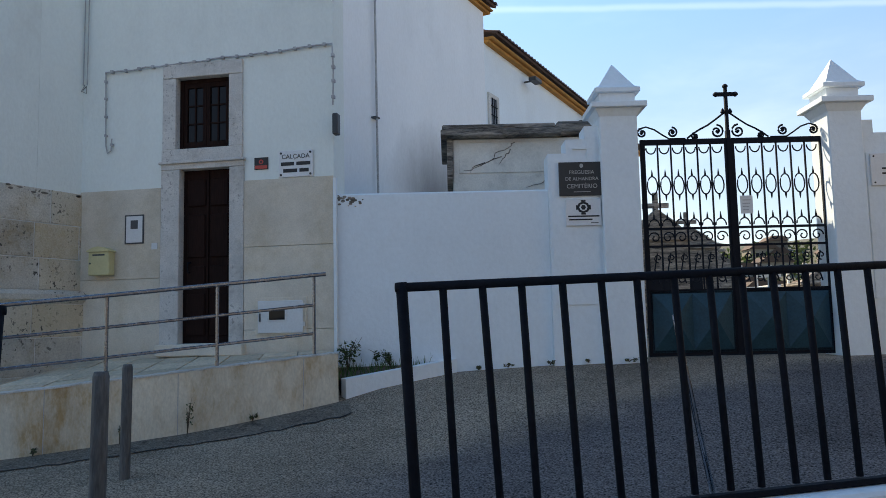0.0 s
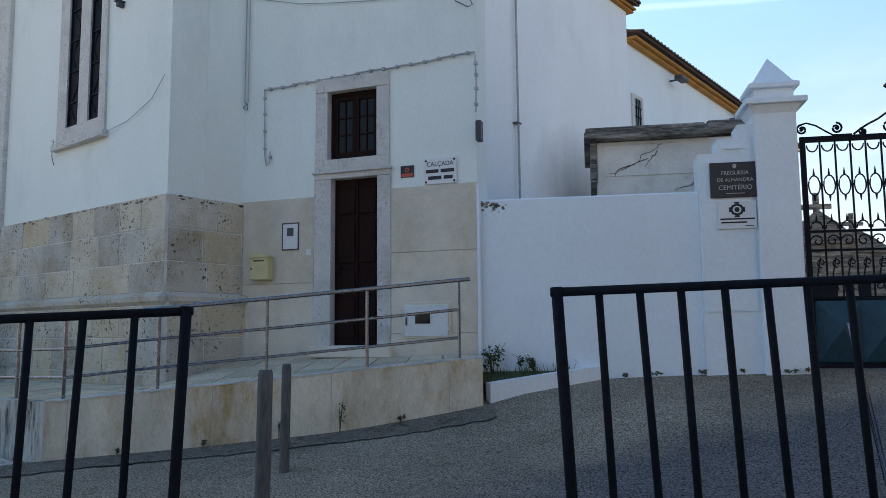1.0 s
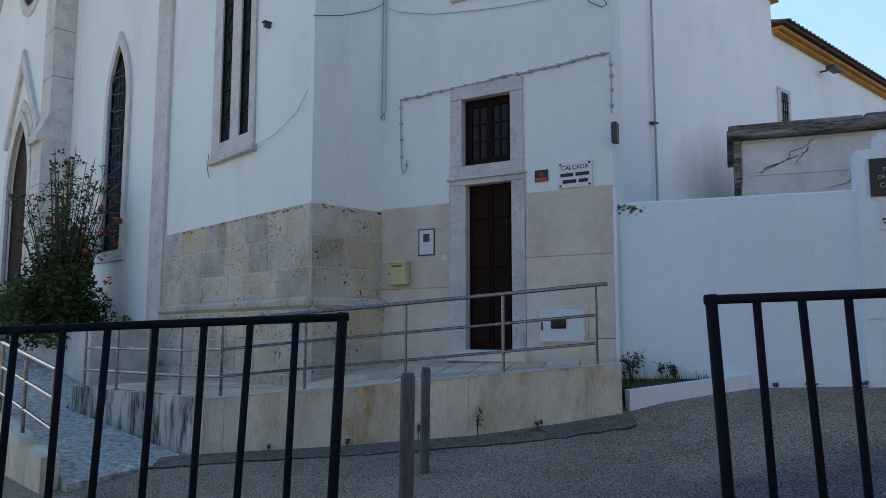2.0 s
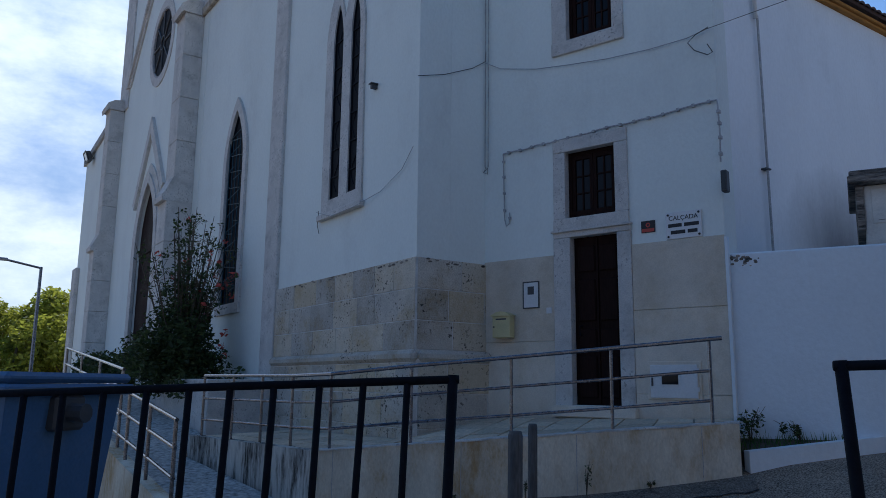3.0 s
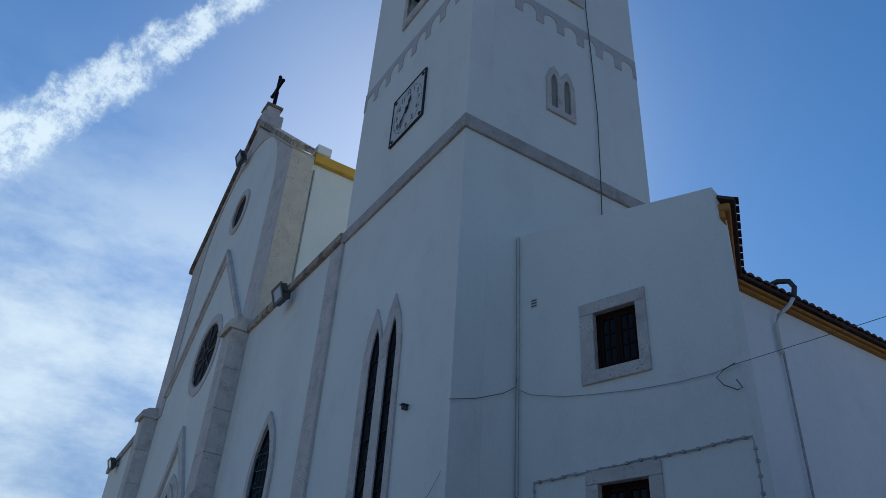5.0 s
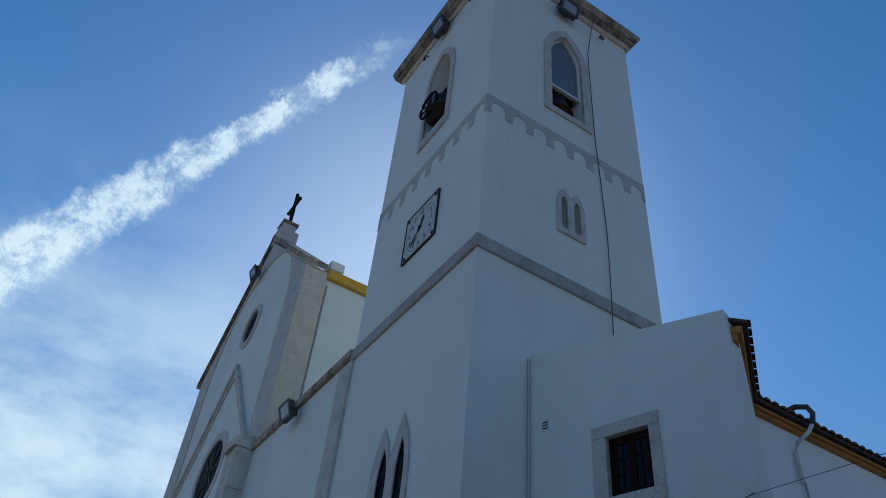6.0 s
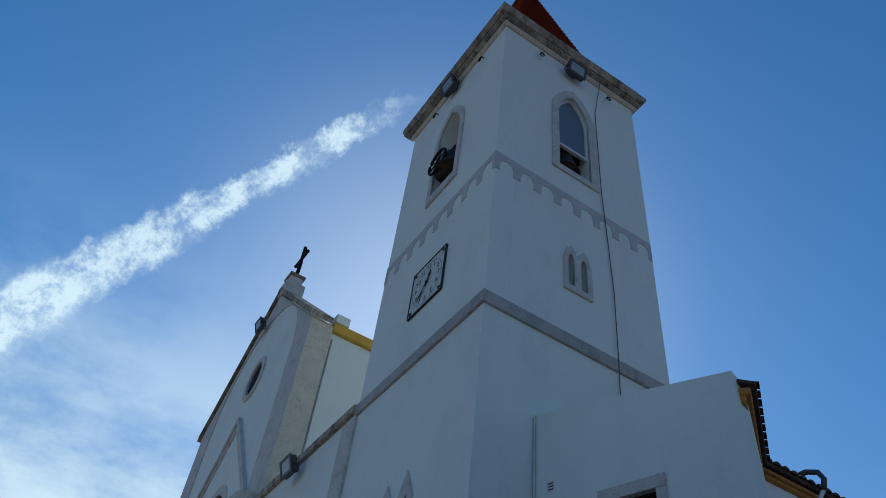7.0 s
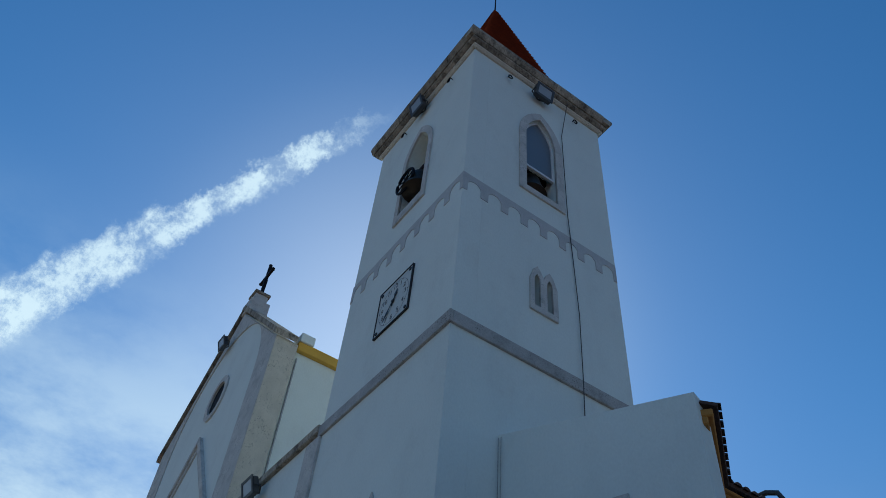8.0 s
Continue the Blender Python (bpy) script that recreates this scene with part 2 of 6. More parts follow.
SLATE = material("black_sign_stone", (0.025, 0.027, 0.03), 0.35, var=0.15, grain=0.1, bump=0.05)
PLAQUE = material("white_enamel_plaque", (0.72, 0.72, 0.72), 0.4, var=0.06, grain=0.04, bump=0.05)
DIAL = material("aged_clock_dial", (0.62, 0.62, 0.57), 0.55, var=0.1, var_scale=3, grain=0.05, bump=0.05, stain=(0.40, 0.39, 0.35), stain_amount=0.5, stain_scale=4)
INK = material("black_lettering", (0.02, 0.02, 0.022), 0.6, var=0.1, grain=0.1, bump=0)
SILVER = material("pale_lettering", (0.42, 0.42, 0.40), 0.5, var=0.1, grain=0.1, bump=0)
RED = material("red_sign_print", (0.50, 0.06, 0.04), 0.5, var=0.1, grain=0.05, bump=0)
MAILBOX = material("cream_yellow_enamel", (0.60, 0.54, 0.29), 0.45, var=0.1, var_scale=6, grain=0.05, bump=0.05)
METER = material("grey_plastic", (0.70, 0.70, 0.69), 0.6, var=0.08, grain=0.05, bump=0.05)
DARKGREY = material("dark_grey_plastic", (0.06, 0.062, 0.066), 0.55, var=0.1, grain=0.05, bump=0.05)
CABLE = material("cable_sheath", (0.10, 0.10, 0.10), 0.7, var=0.2, grain=0.1, bump=0)
CONDUIT = material("painted_conduit", (0.42, 0.42, 0.42), 0.8, var=0.3, var_scale=6, grain=0.2, bump=0.1)
LEAF = material("shrub_leaf", (0.055, 0.08, 0.022), 0.6, var=0.3, var_scale=3, grain=0.2, bump=0, island=0.5)
TREELEAF = material("sunlit_tree_leaf", (0.34, 0.36, 0.05), 0.6, var=0.35, var_scale=1, grain=0.2, bump=0, island=0.45)
GRASS = material("grass_blade", (0.07, 0.14, 0.03), 0.6, var=0.3, var_scale=3, grain=0.2, bump=0, island=0.4)
FLOWER = material("red_flower", (0.50, 0.07, 0.05), 0.6, var=0.2, grain=0.1, bump=0, island=0.3)
BARK = material("bark", (0.10, 0.075, 0.05), 0.95, var=0.3, var_scale=6, grain=0.3, bump=0.6)
GREYWOOD = material("weathered_grey_wood", (0.115, 0.11, 0.105), 0.9, var=0.3, var_scale=5, grain=0.35, grain_scale=50, bump=0.6, stretch=(1, 1, 0.15))
BLUEBIN = material("blue_grey_bin_plastic", (0.065, 0.15, 0.28), 0.5, var=0.15, var_scale=3, grain=0.08, bump=0.1, stain=(0.13, 0.16, 0.20), stain_amount=0.5, stain_scale=3)
BRONZE = material("bell_bronze", (0.05, 0.04, 0.03), 0.5, metal=0.8, var=0.3, grain=0.2, bump=0.2)
TOMBSTONE = material("cracked_marble_render", (0.76, 0.71, 0.63), 0.8, var=0.14, var_scale=2, grain=0.06, bump=0.2, stain=(0.42, 0.38, 0.32), stain_amount=0.6, stain_scale=1.7, stain_range=(0.48, 0.64))
MOSSY = material("lichen_black_stone", (0.36, 0.31, 0.26), 0.95, var=0.5, var_scale=6, grain=0.4, grain_scale=30, bump=0.9, stain=(0.03, 0.028, 0.027), stain_amount=0.95, stain_scale=4, stain_range=(0.44, 0.56), stretch=(0.35, 0.35, 3.0))
# near-black colour standing in for unlit depth behind openings and in the gutter crack
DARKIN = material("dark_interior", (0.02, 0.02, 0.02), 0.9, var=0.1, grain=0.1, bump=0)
SHEET = material("grey_bell_louvre_sheet", (0.16, 0.18, 0.21), 0.35, var=0.08, grain=0.04, bump=0.05)
CORNICE = material("weathered_cornice_stone", (0.40, 0.345, 0.275), 0.95, var=0.35, var_scale=3, grain=0.25, bump=0.6, stain=(0.07, 0.06, 0.05), stain_amount=0.9, stain_scale=3.6, stain_range=(0.46, 0.60), spec=0.1, rand=0.2, stretch=(1, 1, 0.5), pits=0.5)
FRIEZE = material("pale_grey_frieze", (0.56, 0.55, 0.54), 0.9, var=0.12, var_scale=2.5, grain=0.1, grain_scale=45, bump=0.4, spec=0.2)
PITTED = material("pitted_limestone", (0.66, 0.60, 0.50), 0.9, var=0.12, var_scale=2.0, grain=0.12, grain_scale=50, bump=0.5, spec=0.2, pits=0.6)
FARHILL = material("far_scrub", (0.11, 0.10, 0.07), 0.95, var=0.4, var_scale=0.08, grain=0.3, grain_scale=1.2, bump=0.2, stain=(0.05, 0.08, 0.03), stain_amount=0.8, stain_scale=0.15)
RAMPDECK = material("worn_ramp_paving", (0.74, 0.60, 0.44), 0.95, var=0.25, var_scale=3.5, grain=0.18, grain_scale=30, bump=0.5, stain=(0.36, 0.30, 0.24), stain_amount=0.7, stain_scale=3.5, stain_range=(0.47, 0.62), rand=0.16, spec=0.05)
DRYLEAF = material("dry_weed_leaf", (0.10, 0.11, 0.05), 0.7, var=0.3, var_scale=3, grain=0.2, bump=0, island=0.4)
GUTTER = material("broken_gutter_edge", (0.27, 0.222, 0.175), 0.95, var=0.4, var_scale=4, grain=0.6, grain_scale=60, bump=0.9, stain=(0.06, 0.052, 0.044), stain_amount=0.9, stain_scale=4, stain_range=(0.45, 0.6), spec=0.05)
FARWALL = material("far_house_render", (0.22, 0.19, 0.15), 0.9, var=0.25, var_scale=0.4, grain=0.1, bump=0.2, rand=0.3)
FARTILE = material("far_roof_tile", (0.11, 0.07, 0.05), 0.9, var=0.25, var_scale=0.6, grain=0.2, bump=0.2, rand=0.25)
# dull colour for the unseen added houses, so they bounce little light
HOUSEWALL = material("sky_blocker_render", (0.30, 0.27, 0.24), 0.9, var=0.15, var_scale=1, grain=0.08, bump=0.2)
PALEGLASS = material("pale_glass", (0.34, 0.36, 0.39), 0.15, var=0.05, grain=0.02, bump=0)


def glass(name, tint, rough=0.08):
    m = bpy.data.materials.new(name)
    m.use_nodes = True
    b = m.node_tree.nodes["Principled BSDF"]
    b.inputs["Base Color"].default_value = (*tint, 1)
    b.inputs["Roughness"].default_value = rough
    b.inputs["Specular IOR Level"].default_value = 0.15
    return m


def sunlit(m, share):
    """Lets part of the light through thin leaves."""
    n, l = m.node_tree.nodes, m.node_tree.links
    b, out = n["Principled BSDF"], n["Material Output"]
    tr, mx = n.new("ShaderNodeBsdfTranslucent"), n.new("ShaderNodeMixShader")
    l.new(b.inputs["Base Color"].links[0].from_socket, tr.inputs["Color"])
    mx.inputs[0].default_value = share
    l.new(b.outputs[0], mx.inputs[1])
    l.new(tr.outputs[0], mx.inputs[2])
    l.new(mx.outputs[0], out.inputs["Surface"])


sunlit(TREELEAF, 0.6)
sunlit(LEAF, 0.35)
sunlit(GRASS, 0.35)
DARKPANE = material("grimy_leaded_glass", (0.018, 0.019, 0.022), 0.7, var=0.3, var_scale=5, grain=0.2, bump=0.1, spec=0.08)
PANE = glass("window_glass_over_dark_room", (0.012, 0.013, 0.016))


# ---------------------------------------------------------------- helpers
def whole(ob):
    m = ob.matrix_basis.copy()
    return whole(ob.parent) @ ob.matrix_parent_inverse @ m if ob.parent else m


def finish(name, bm, mat, smooth=False):
    bmesh.ops.recalc_face_normals(bm, faces=bm.faces)
    me = bpy.data.meshes.new(name)
    bm.to_mesh(me)
    bm.free()
    me.materials.append(mat)
    if smooth:
        for p in me.polygons:
            p.use_smooth = True
    return me


def part(name, bm, mat, parent, label="", at=None, smooth=False):
    """One mesh under a thing or a part; at: the world pose of its own frame."""
    me = bm if isinstance(bm, bpy.types.Mesh) else finish(name, bm, mat, smooth)
    ob = new(name, me)
    ob.parent = parent
    ob.matrix_parent_inverse = whole(parent).inverted()
    ob.matrix_basis = at or Matrix.Identity(4)
    return tagged(ob, label) if label else ob


def single(name, bm, mat, at, label, category, kind="", smooth=False, group=""):
    me = bm if isinstance(bm, bpy.types.Mesh) else finish(name, bm, mat, smooth)
    ob = new(name, me)
    ob.matrix_basis = at
    return tagged(ob, label, category, group, kind)


def thing(name, at, label, category, kind="", group=""):
    ob = new(name)
    ob.empty_display_size = 0.2
    ob.matrix_basis = at
    return tagged(ob, label, category, group, kind)


def box(bm, x0, x1, y0, y1, z0, z1, bevel=0.0):
    vs = [bm.verts.new((x, y, z)) for x in (x0, x1) for y in (y0, y1) for z in (z0, z1)]
    fs = [bm.faces.new([vs[i] for i in f]) for f in ((0, 1, 3, 2), (4, 6, 7, 5), (0, 4, 5, 1), (2, 3, 7, 6), (0, 2, 6, 4), (1, 5, 7, 3))]
    if bevel:
        es = {e for f in fs for e in f.edges}
        bmesh.ops.bevel(bm, geom=list(es), offset=bevel, segments=1, affect="EDGES")
    return bm


def boxed(*a, bevel=0.0):
    return box(bmesh.new(), *a, bevel=bevel)


def plate(outer, holes, y0, y1):
    """A slab in the x-z plane from depth y0 to y1 with an outline and holes, given as lists of (x, z)."""
    pts, edges = [], []
    for loop in [outer, *holes]:
        k = len(pts)
        pts += [Vector(q) for q in loop]
        edges += [(k + i, k + (i + 1) % len(loop)) for i in range(len(loop))]
    flat, _, faces, _, _, _ = delaunay_2d_cdt(pts, edges, [], 0, 1e-6)
    bm = bmesh.new()
    vs = [bm.verts.new((q.x, y0, q.y)) for q in flat]

    def within(loop, x, z):
        hit = False
        for (xa, za), (xb, zb) in zip(loop, [*loop[1:], loop[0]]):
            if (za > z) != (zb > z) and x < xa + (z - za) / (zb - za) * (xb - xa):
                hit = not hit
        return hit

    for f in faces:
        x, z = sum(flat[i].x for i in f) / 3, sum(flat[i].y for i in f) / 3
        if within(outer, x, z) and not any(within(h, x, z) for h in holes):
            bm.faces.new([vs[i] for i in f])
    got = bmesh.ops.extrude_face_region(bm, geom=list(bm.faces))
    bmesh.ops.translate(bm, verts=[v for v in got["geom"] if isinstance(v, bmesh.types.BMVert)], vec=(0, y1 - y0, 0))
    bmesh.ops.delete(bm, geom=[v for v in bm.verts if not v.link_faces], context="VERTS")
    return bm


def rect(x0, x1, z0, z1):
    return [(x0, z0), (x1, z0), (x1, z1), (x0, z1)]


def pointed(x0, x1, z0, zs, zt, n=7):
    """An outline with upright sides to zs and a pointed head to zt."""
    c = (x0 + x1) / 2
    h = (x1 - x0) / 2
    rise = zt - zs
    r = (h * h + rise * rise) / (2 * h)
    a = math.asin(min(1, rise / r))
    if rise > r:
        a = math.acos((r - h) / r)
    right = [(x1 - r + r * math.cos(a * i / n), zs + r * math.sin(a * i / n) * (rise / (r * math.sin(a)))) for i in range(n + 1)]
    left = [(2 * c - x, z) for x, z in reversed(right[:-1])]
    return [(x0, z0), (x1, z0)] + right + left


def oval(cx, cz, rx, rz, n=32):
    return [(cx + rx * math.cos(2 * math.pi * i / n), cz + rz * math.sin(2 * math.pi * i / n)) for i in range(n)]


def tube(bm, pts, r, n=6, closed=False, r1=None):
    """A round bar along points; r1: radius at the far end."""
    pts = [Vector(p) for p in pts]
    rings = []
    for i, p in enumerate(pts):
        a = pts[i - 1] if i or closed else p
        b = pts[(i + 1) % len(pts)] if i < len(pts) - 1 or closed else p
        d = (b - a).normalized()
        u = d.orthogonal().normalized() if abs(d.z) > 0.95 else d.cross(Vector((0, 0, 1))).normalized()
        v = d.cross(u)
        rr = r if r1 is None else r + (r1 - r) * i / (len(pts) - 1)
        rings.append([bm.verts.new(p + rr * (math.cos(2 * math.pi * k / n + 0.4) * u + math.sin(2 * math.pi * k / n + 0.4) * v)) for k in range(n)])
    pairs = list(zip(rings, rings[1:])) + ([(rings[-1], rings[0])] if closed else [])
    for a, b in pairs:
        for k in range(n):
            bm.faces.new((a[k], a[(k + 1) % n], b[(k + 1) % n], b[k]))
    if not closed:
        bm.faces.new(rings[0][::-1])
        bm.faces.new(rings[-1])
    return bm


def tubed(pts, r, n=6, closed=False, r1=None):
    return tube(bmesh.new(), pts, r, n, closed, r1)


def turned(profile, n=16):
    """A solid of revolution from (radius, z) pairs."""
    bm = bmesh.new()
    rings = [[bm.verts.new((r * math.cos(2 * math.pi * k / n), r * math.sin(2 * math.pi * k / n), z)) for k in range(n)] for r, z in profile]
    for a, b in zip(rings, rings[1:]):
        for k in range(n):
            bm.faces.new((a[k], a[(k + 1) % n], b[(k + 1) % n], b[k]))
    bm.faces.new(rings[0][::-1])
    bm.faces.new(rings[-1])
    return bm


def words(name, text, size, at, mat, parent, thick=0.002):
    cu = bpy.data.curves.new(name, "FONT")
    cu.body, cu.size, cu.align_x, cu.align_y, cu.extrude = text, size, "CENTER", "CENTER", thick
    ob = new(name, cu)
    dg = bpy.context.evaluated_depsgraph_get()
    me = bpy.data.meshes.new_from_object(ob.evaluated_get(dg))
    bpy.data.objects.remove(ob)
    me.materials.clear()
    me.materials.append(mat)
    return part(name, me, mat, parent, at=at @ pose(0, 0, 0, 90))


# wall frames: local x along the wall, y into it, z up
XC, YF, JY, XL, YB = -8.715, 5.49, 6.66, -13.57, 10.16
FRONT = pose(0, YF, 0)
SIDE = pose(XC, 0, 0, 0, 0, 90)
ANNEX = pose(XC, JY, 0, 0, 0, 17.05)
CEM = pose(-5.50, 7.67, 0, 0, 0, 27.3)
WING = pose(-6.85, 0, 0, 0, 0, 90)


def ease(v):
    v = min(max(v, 0.0), 1.0)
    return v * v * (3 - 2 * v)


def ground_z(x, y):
    """The road climbs to the gate, a little steeper at the end of the ramp."""
    swell = 0.165 * ease((y - 5.9) / 1.9) * (1 - 0.45 * ease((x + 4.5) / 3)) - 0.045 * ease((y - 3.9) / 1.2)
    return -0.42 + 0.152 * min(max(y, 0.0), 9.5) + swell


# ---------------------------------------------------------------- ground
def sheet(xs, ys, height):
    bm = bmesh.new()
    g = [[bm.verts.new((x, y, height(x, y))) for y in ys] for x in xs]
    for i in range(len(xs) - 1):
        for j in range(len(ys) - 1):
            bm.faces.new((g[i][j], g[i + 1][j], g[i + 1][j + 1], g[i][j + 1]))
    return bm


def far_height(x, y):
    d = max(0.0, math.hypot(x, y) - 40)
    return ground_z(x, y) - 0.012 * min(d, 300) - 0.03


XS = [-3000, -900, -300, -120, -60] + [-40 + 1.0 * i for i in range(56)] + [20, 40, 90, 300, 900, 3000]
YS = [-3000, -900, -300, -90, -30, -10] + [-4 + 0.5 * i for i in range(40)] + [20, 30, 60, 120, 300, 900, 3000]
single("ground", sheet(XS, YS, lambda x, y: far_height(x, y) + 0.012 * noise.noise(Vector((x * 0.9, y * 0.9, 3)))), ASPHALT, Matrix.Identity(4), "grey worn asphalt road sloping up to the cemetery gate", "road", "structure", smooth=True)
# pavement on the near side, behind the barrier
single("pavement", boxed(-9, 9, -9, -0.1, -0.9, 0.0), PAVING, pose(-1.3, 2.1, 0, 0, 0, 41), "pale cobbled pavement beside the road", "pavement", "structure")

# ---------------------------------------------------------------- bell tower
tower = thing("bell_tower", pose((XC + XL) / 2, (YF + YB) / 2, 0), "tall whitewashed church bell tower with grey stone bands", "bell tower")
LANCETS = [(-11.445, -11.085), (-10.795, -10.485)]
lancet_holes = [pointed(a, b, 4.58, 7.30, 8.03) for a, b in LANCETS]
BELL_F = pointed(-11.70, -10.60, 16.85, 19.0, 20.12)
BELL_S = pointed(7.31, 8.32, 16.66, 18.95, 20.02)
TWIN = [pointed(7.49, 7.66, 12.73, 13.45, 13.68), pointed(7.84, 8.01, 12.73, 13.45, 13.68)]
TH = 0.55
part("wall", plate(rect(XL, XC, -0.5, 22.0), [*lancet_holes, BELL_F], 0, TH), WHITE, tower, at=FRONT)
part("wall", plate(rect(YF + TH + 0.002, YB, -0.5, 22.0), [BELL_S, *TWIN], 0, TH), WHITE, tower, at=SIDE)
part("wall", plate(rect(YF + TH + 0.002, YB, -0.5, 22.0), [BELL_S], 0, TH), WHITE, tower, at=pose(XL + TH, 0, 0, 0, 0, 90))
part("wall", plate(rect(XL + TH + 0.002, XC - TH - 0.002, -0.5, 22.0), [BELL_F], -TH, 0), WHITE, tower, at=pose(0, YB, 0))
part("floor", boxed(XL + 0.3, XC - 0.3, YF + 0.3, YB - 0.3, 15.9, 16.2), BAND, tower)
# near-black sheets that paint the shade inside the tower behind its windows
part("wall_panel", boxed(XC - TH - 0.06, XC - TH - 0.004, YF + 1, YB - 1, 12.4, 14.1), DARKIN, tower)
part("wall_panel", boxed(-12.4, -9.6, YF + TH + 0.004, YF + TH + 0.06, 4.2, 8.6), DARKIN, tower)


def collar(name, z0, z1, out, mat, x0=XL, x1=XC, y0=YF, y1=YB, label=""):
    """A band that runs round the tower."""
    for a in ((x0 - out, x1 + out, y0 - out, y0 + 0.02), (x0 - out, x1 + out, y1 - 0.02, y1 + out), (x1 - 0.02, x1 + out, y0 + 0.021, y1 - 0.021), (x0 - out, x0 + 0.02, y0 + 0.021, y1 - 0.021)):
        part(name, boxed(*a, z0, z1, bevel=0.012), mat, tower, label)


collar("stone_band", 11.07, 11.37, 0.06, BAND, label="grey pitted stone band")


def cornice_course(z0, z1, out, lip, rng, mat):
    """One course of cornice stones, block by block, with a sloping underside."""
    for origin, length in ((pose(XL, YF, 0), XC - XL), (pose(XC, YF, 0, 0, 0, 90), YB - YF), (pose(XC, YB, 0, 0, 0, 180), XC - XL), (pose(XL, YB, 0, 0, 0, 270), YB - YF)):
        n = round(length / 0.85)
        for k in range(n):
            a = length * k / n - (out if k == 0 else 0) + 0.004
            b = length * (k + 1) / n - 0.004
            d = rng.uniform(-0.008, 0.008)
            at = origin @ pose(0, 0, 0, 0, 0, 90)
            bm = plate([(0.02, z0), (0.02, z1 + d * 0.5), (-out + d, z1 + d * 0.5), (-out + d, z1 - (z1 - z0) * 0.45), (-lip + d, z0)][::-1], [], -b, -a)
            part("cornice_block", bm, mat, tower, at=at)


cornice_rng = random.Random(19)
cornice_course(21.55, 21.67, 0.11, 0.05, cornice_rng, PITTED)
cornice_course(21.68, 21.83, 0.22, 0.13, cornice_rng, CORNICE)
cornice_course(21.84, 22.12, 0.34, 0.25, cornice_rng, CORNICE)


def corbel_band(length, teeth):
    """A flat frieze whose lower edge is a row of small round arches between teeth."""
    pitch = length / teeth
    w = 0.105
    pts = [(0, 15.70), (0, 15.09)]
    for i in range(teeth):
        a, b = i * pitch + w, (i + 1) * pitch - w
        r = (b - a) / 2
        pts += [(a, 15.11)] + [(a + r - r * math.cos(math.pi * k / 8), 15.33 + r * 0.95 * math.sin(math.pi * k / 8)) for k in range(9)] + [(b, 15.11)]
    pts += [(length, 15.09), (length, 15.70)]
    return plate(pts[::-1], [], -0.016, 0.02)


part("frieze", corbel_band(XC - XL + 0.032, 8), FRIEZE, tower, "grey frieze of small round arches", at=pose(XL - 0.016, YF, 0))
part("frieze", corbel_band(YB - YF - 0.03, 8), FRIEZE, tower, "grey frieze of small round arches", at=pose(XC, YF + 0.023, 0, 0, 0, 90))


def surround(name, outer, inner, at, parent, mat=STONE, out=0.05, deep=0.02, label=""):
    return part(name, plate(outer, inner, -out, deep), mat, parent, label, at=at)


surround("window_surround", pointed(-11.87, -10.43, 16.55, 19.1, 20.40), [BELL_F], FRONT, tower, label="pointed stone surround of the bell opening")
surround("window_surround", pointed(7.10, 8.56, 16.47, 19.0, 20.33), [BELL_S], SIDE, tower, label="pointed stone surround of the bell opening")
twin_out = [(7.38, 12.58), (8.14, 12.58), (8.14, 13.50), (8.03, 13.80), (7.93, 13.93), (7.83, 13.80), (7.76, 13.62), (7.68, 13.80), (7.58, 13.93), (7.48, 13.80), (7.38, 13.50)]
surround("window_surround", twin_out, TWIN, SIDE, tower, label="twin pointed stone window surround")
lanc_out = [(-11.72, 4.36), (-10.30, 4.36), (-10.34, 7.5), (-10.45, 8.0), (-10.70, 8.50), (-10.90, 8.1), (-11.04, 7.7), (-11.18, 8.1), (-11.38, 8.47), (-11.62, 8.0), (-11.72, 7.5)]
surround("window_surround", lanc_out, lancet_holes, FRONT, tower, out=0.035, label="twin lancet stone window surround")
part("sill", boxed(-11.78, -10.24, -0.09, 0.05, 4.26, 4.36, bevel=0.01), STONE, tower, at=FRONT)
for a, b in LANCETS:
    w = part("window", plate(pointed(a, b, 4.58, 7.30, 8.03), [pointed(a + 0.03, b - 0.03, 4.62, 7.34, 7.98)], -0.01, 0.02), IRON, tower, "tall leaded lancet window", at=FRONT)
    part("pane", plate(pointed(a + 0.03, b - 0.03, 4.62, 7.34, 7.98), [], 0.012, 0.022), DARKPANE, w, at=FRONT)
    for k in range(6):
        z = 4.95 + k * 0.48
        part("glazing_bar", boxed(a + 0.02, b - 0.02, -0.008, 0.011, z, z + 0.02), IRON, w, at=FRONT)
    c = (a + b) / 2
    part("lead_tracery", tubed([(c - 0.10 * math.sin(k * 1.3), 0.006, 4.7 + k * 0.16) for k in range(20)], 0.008, 4), IRON, w, at=FRONT)

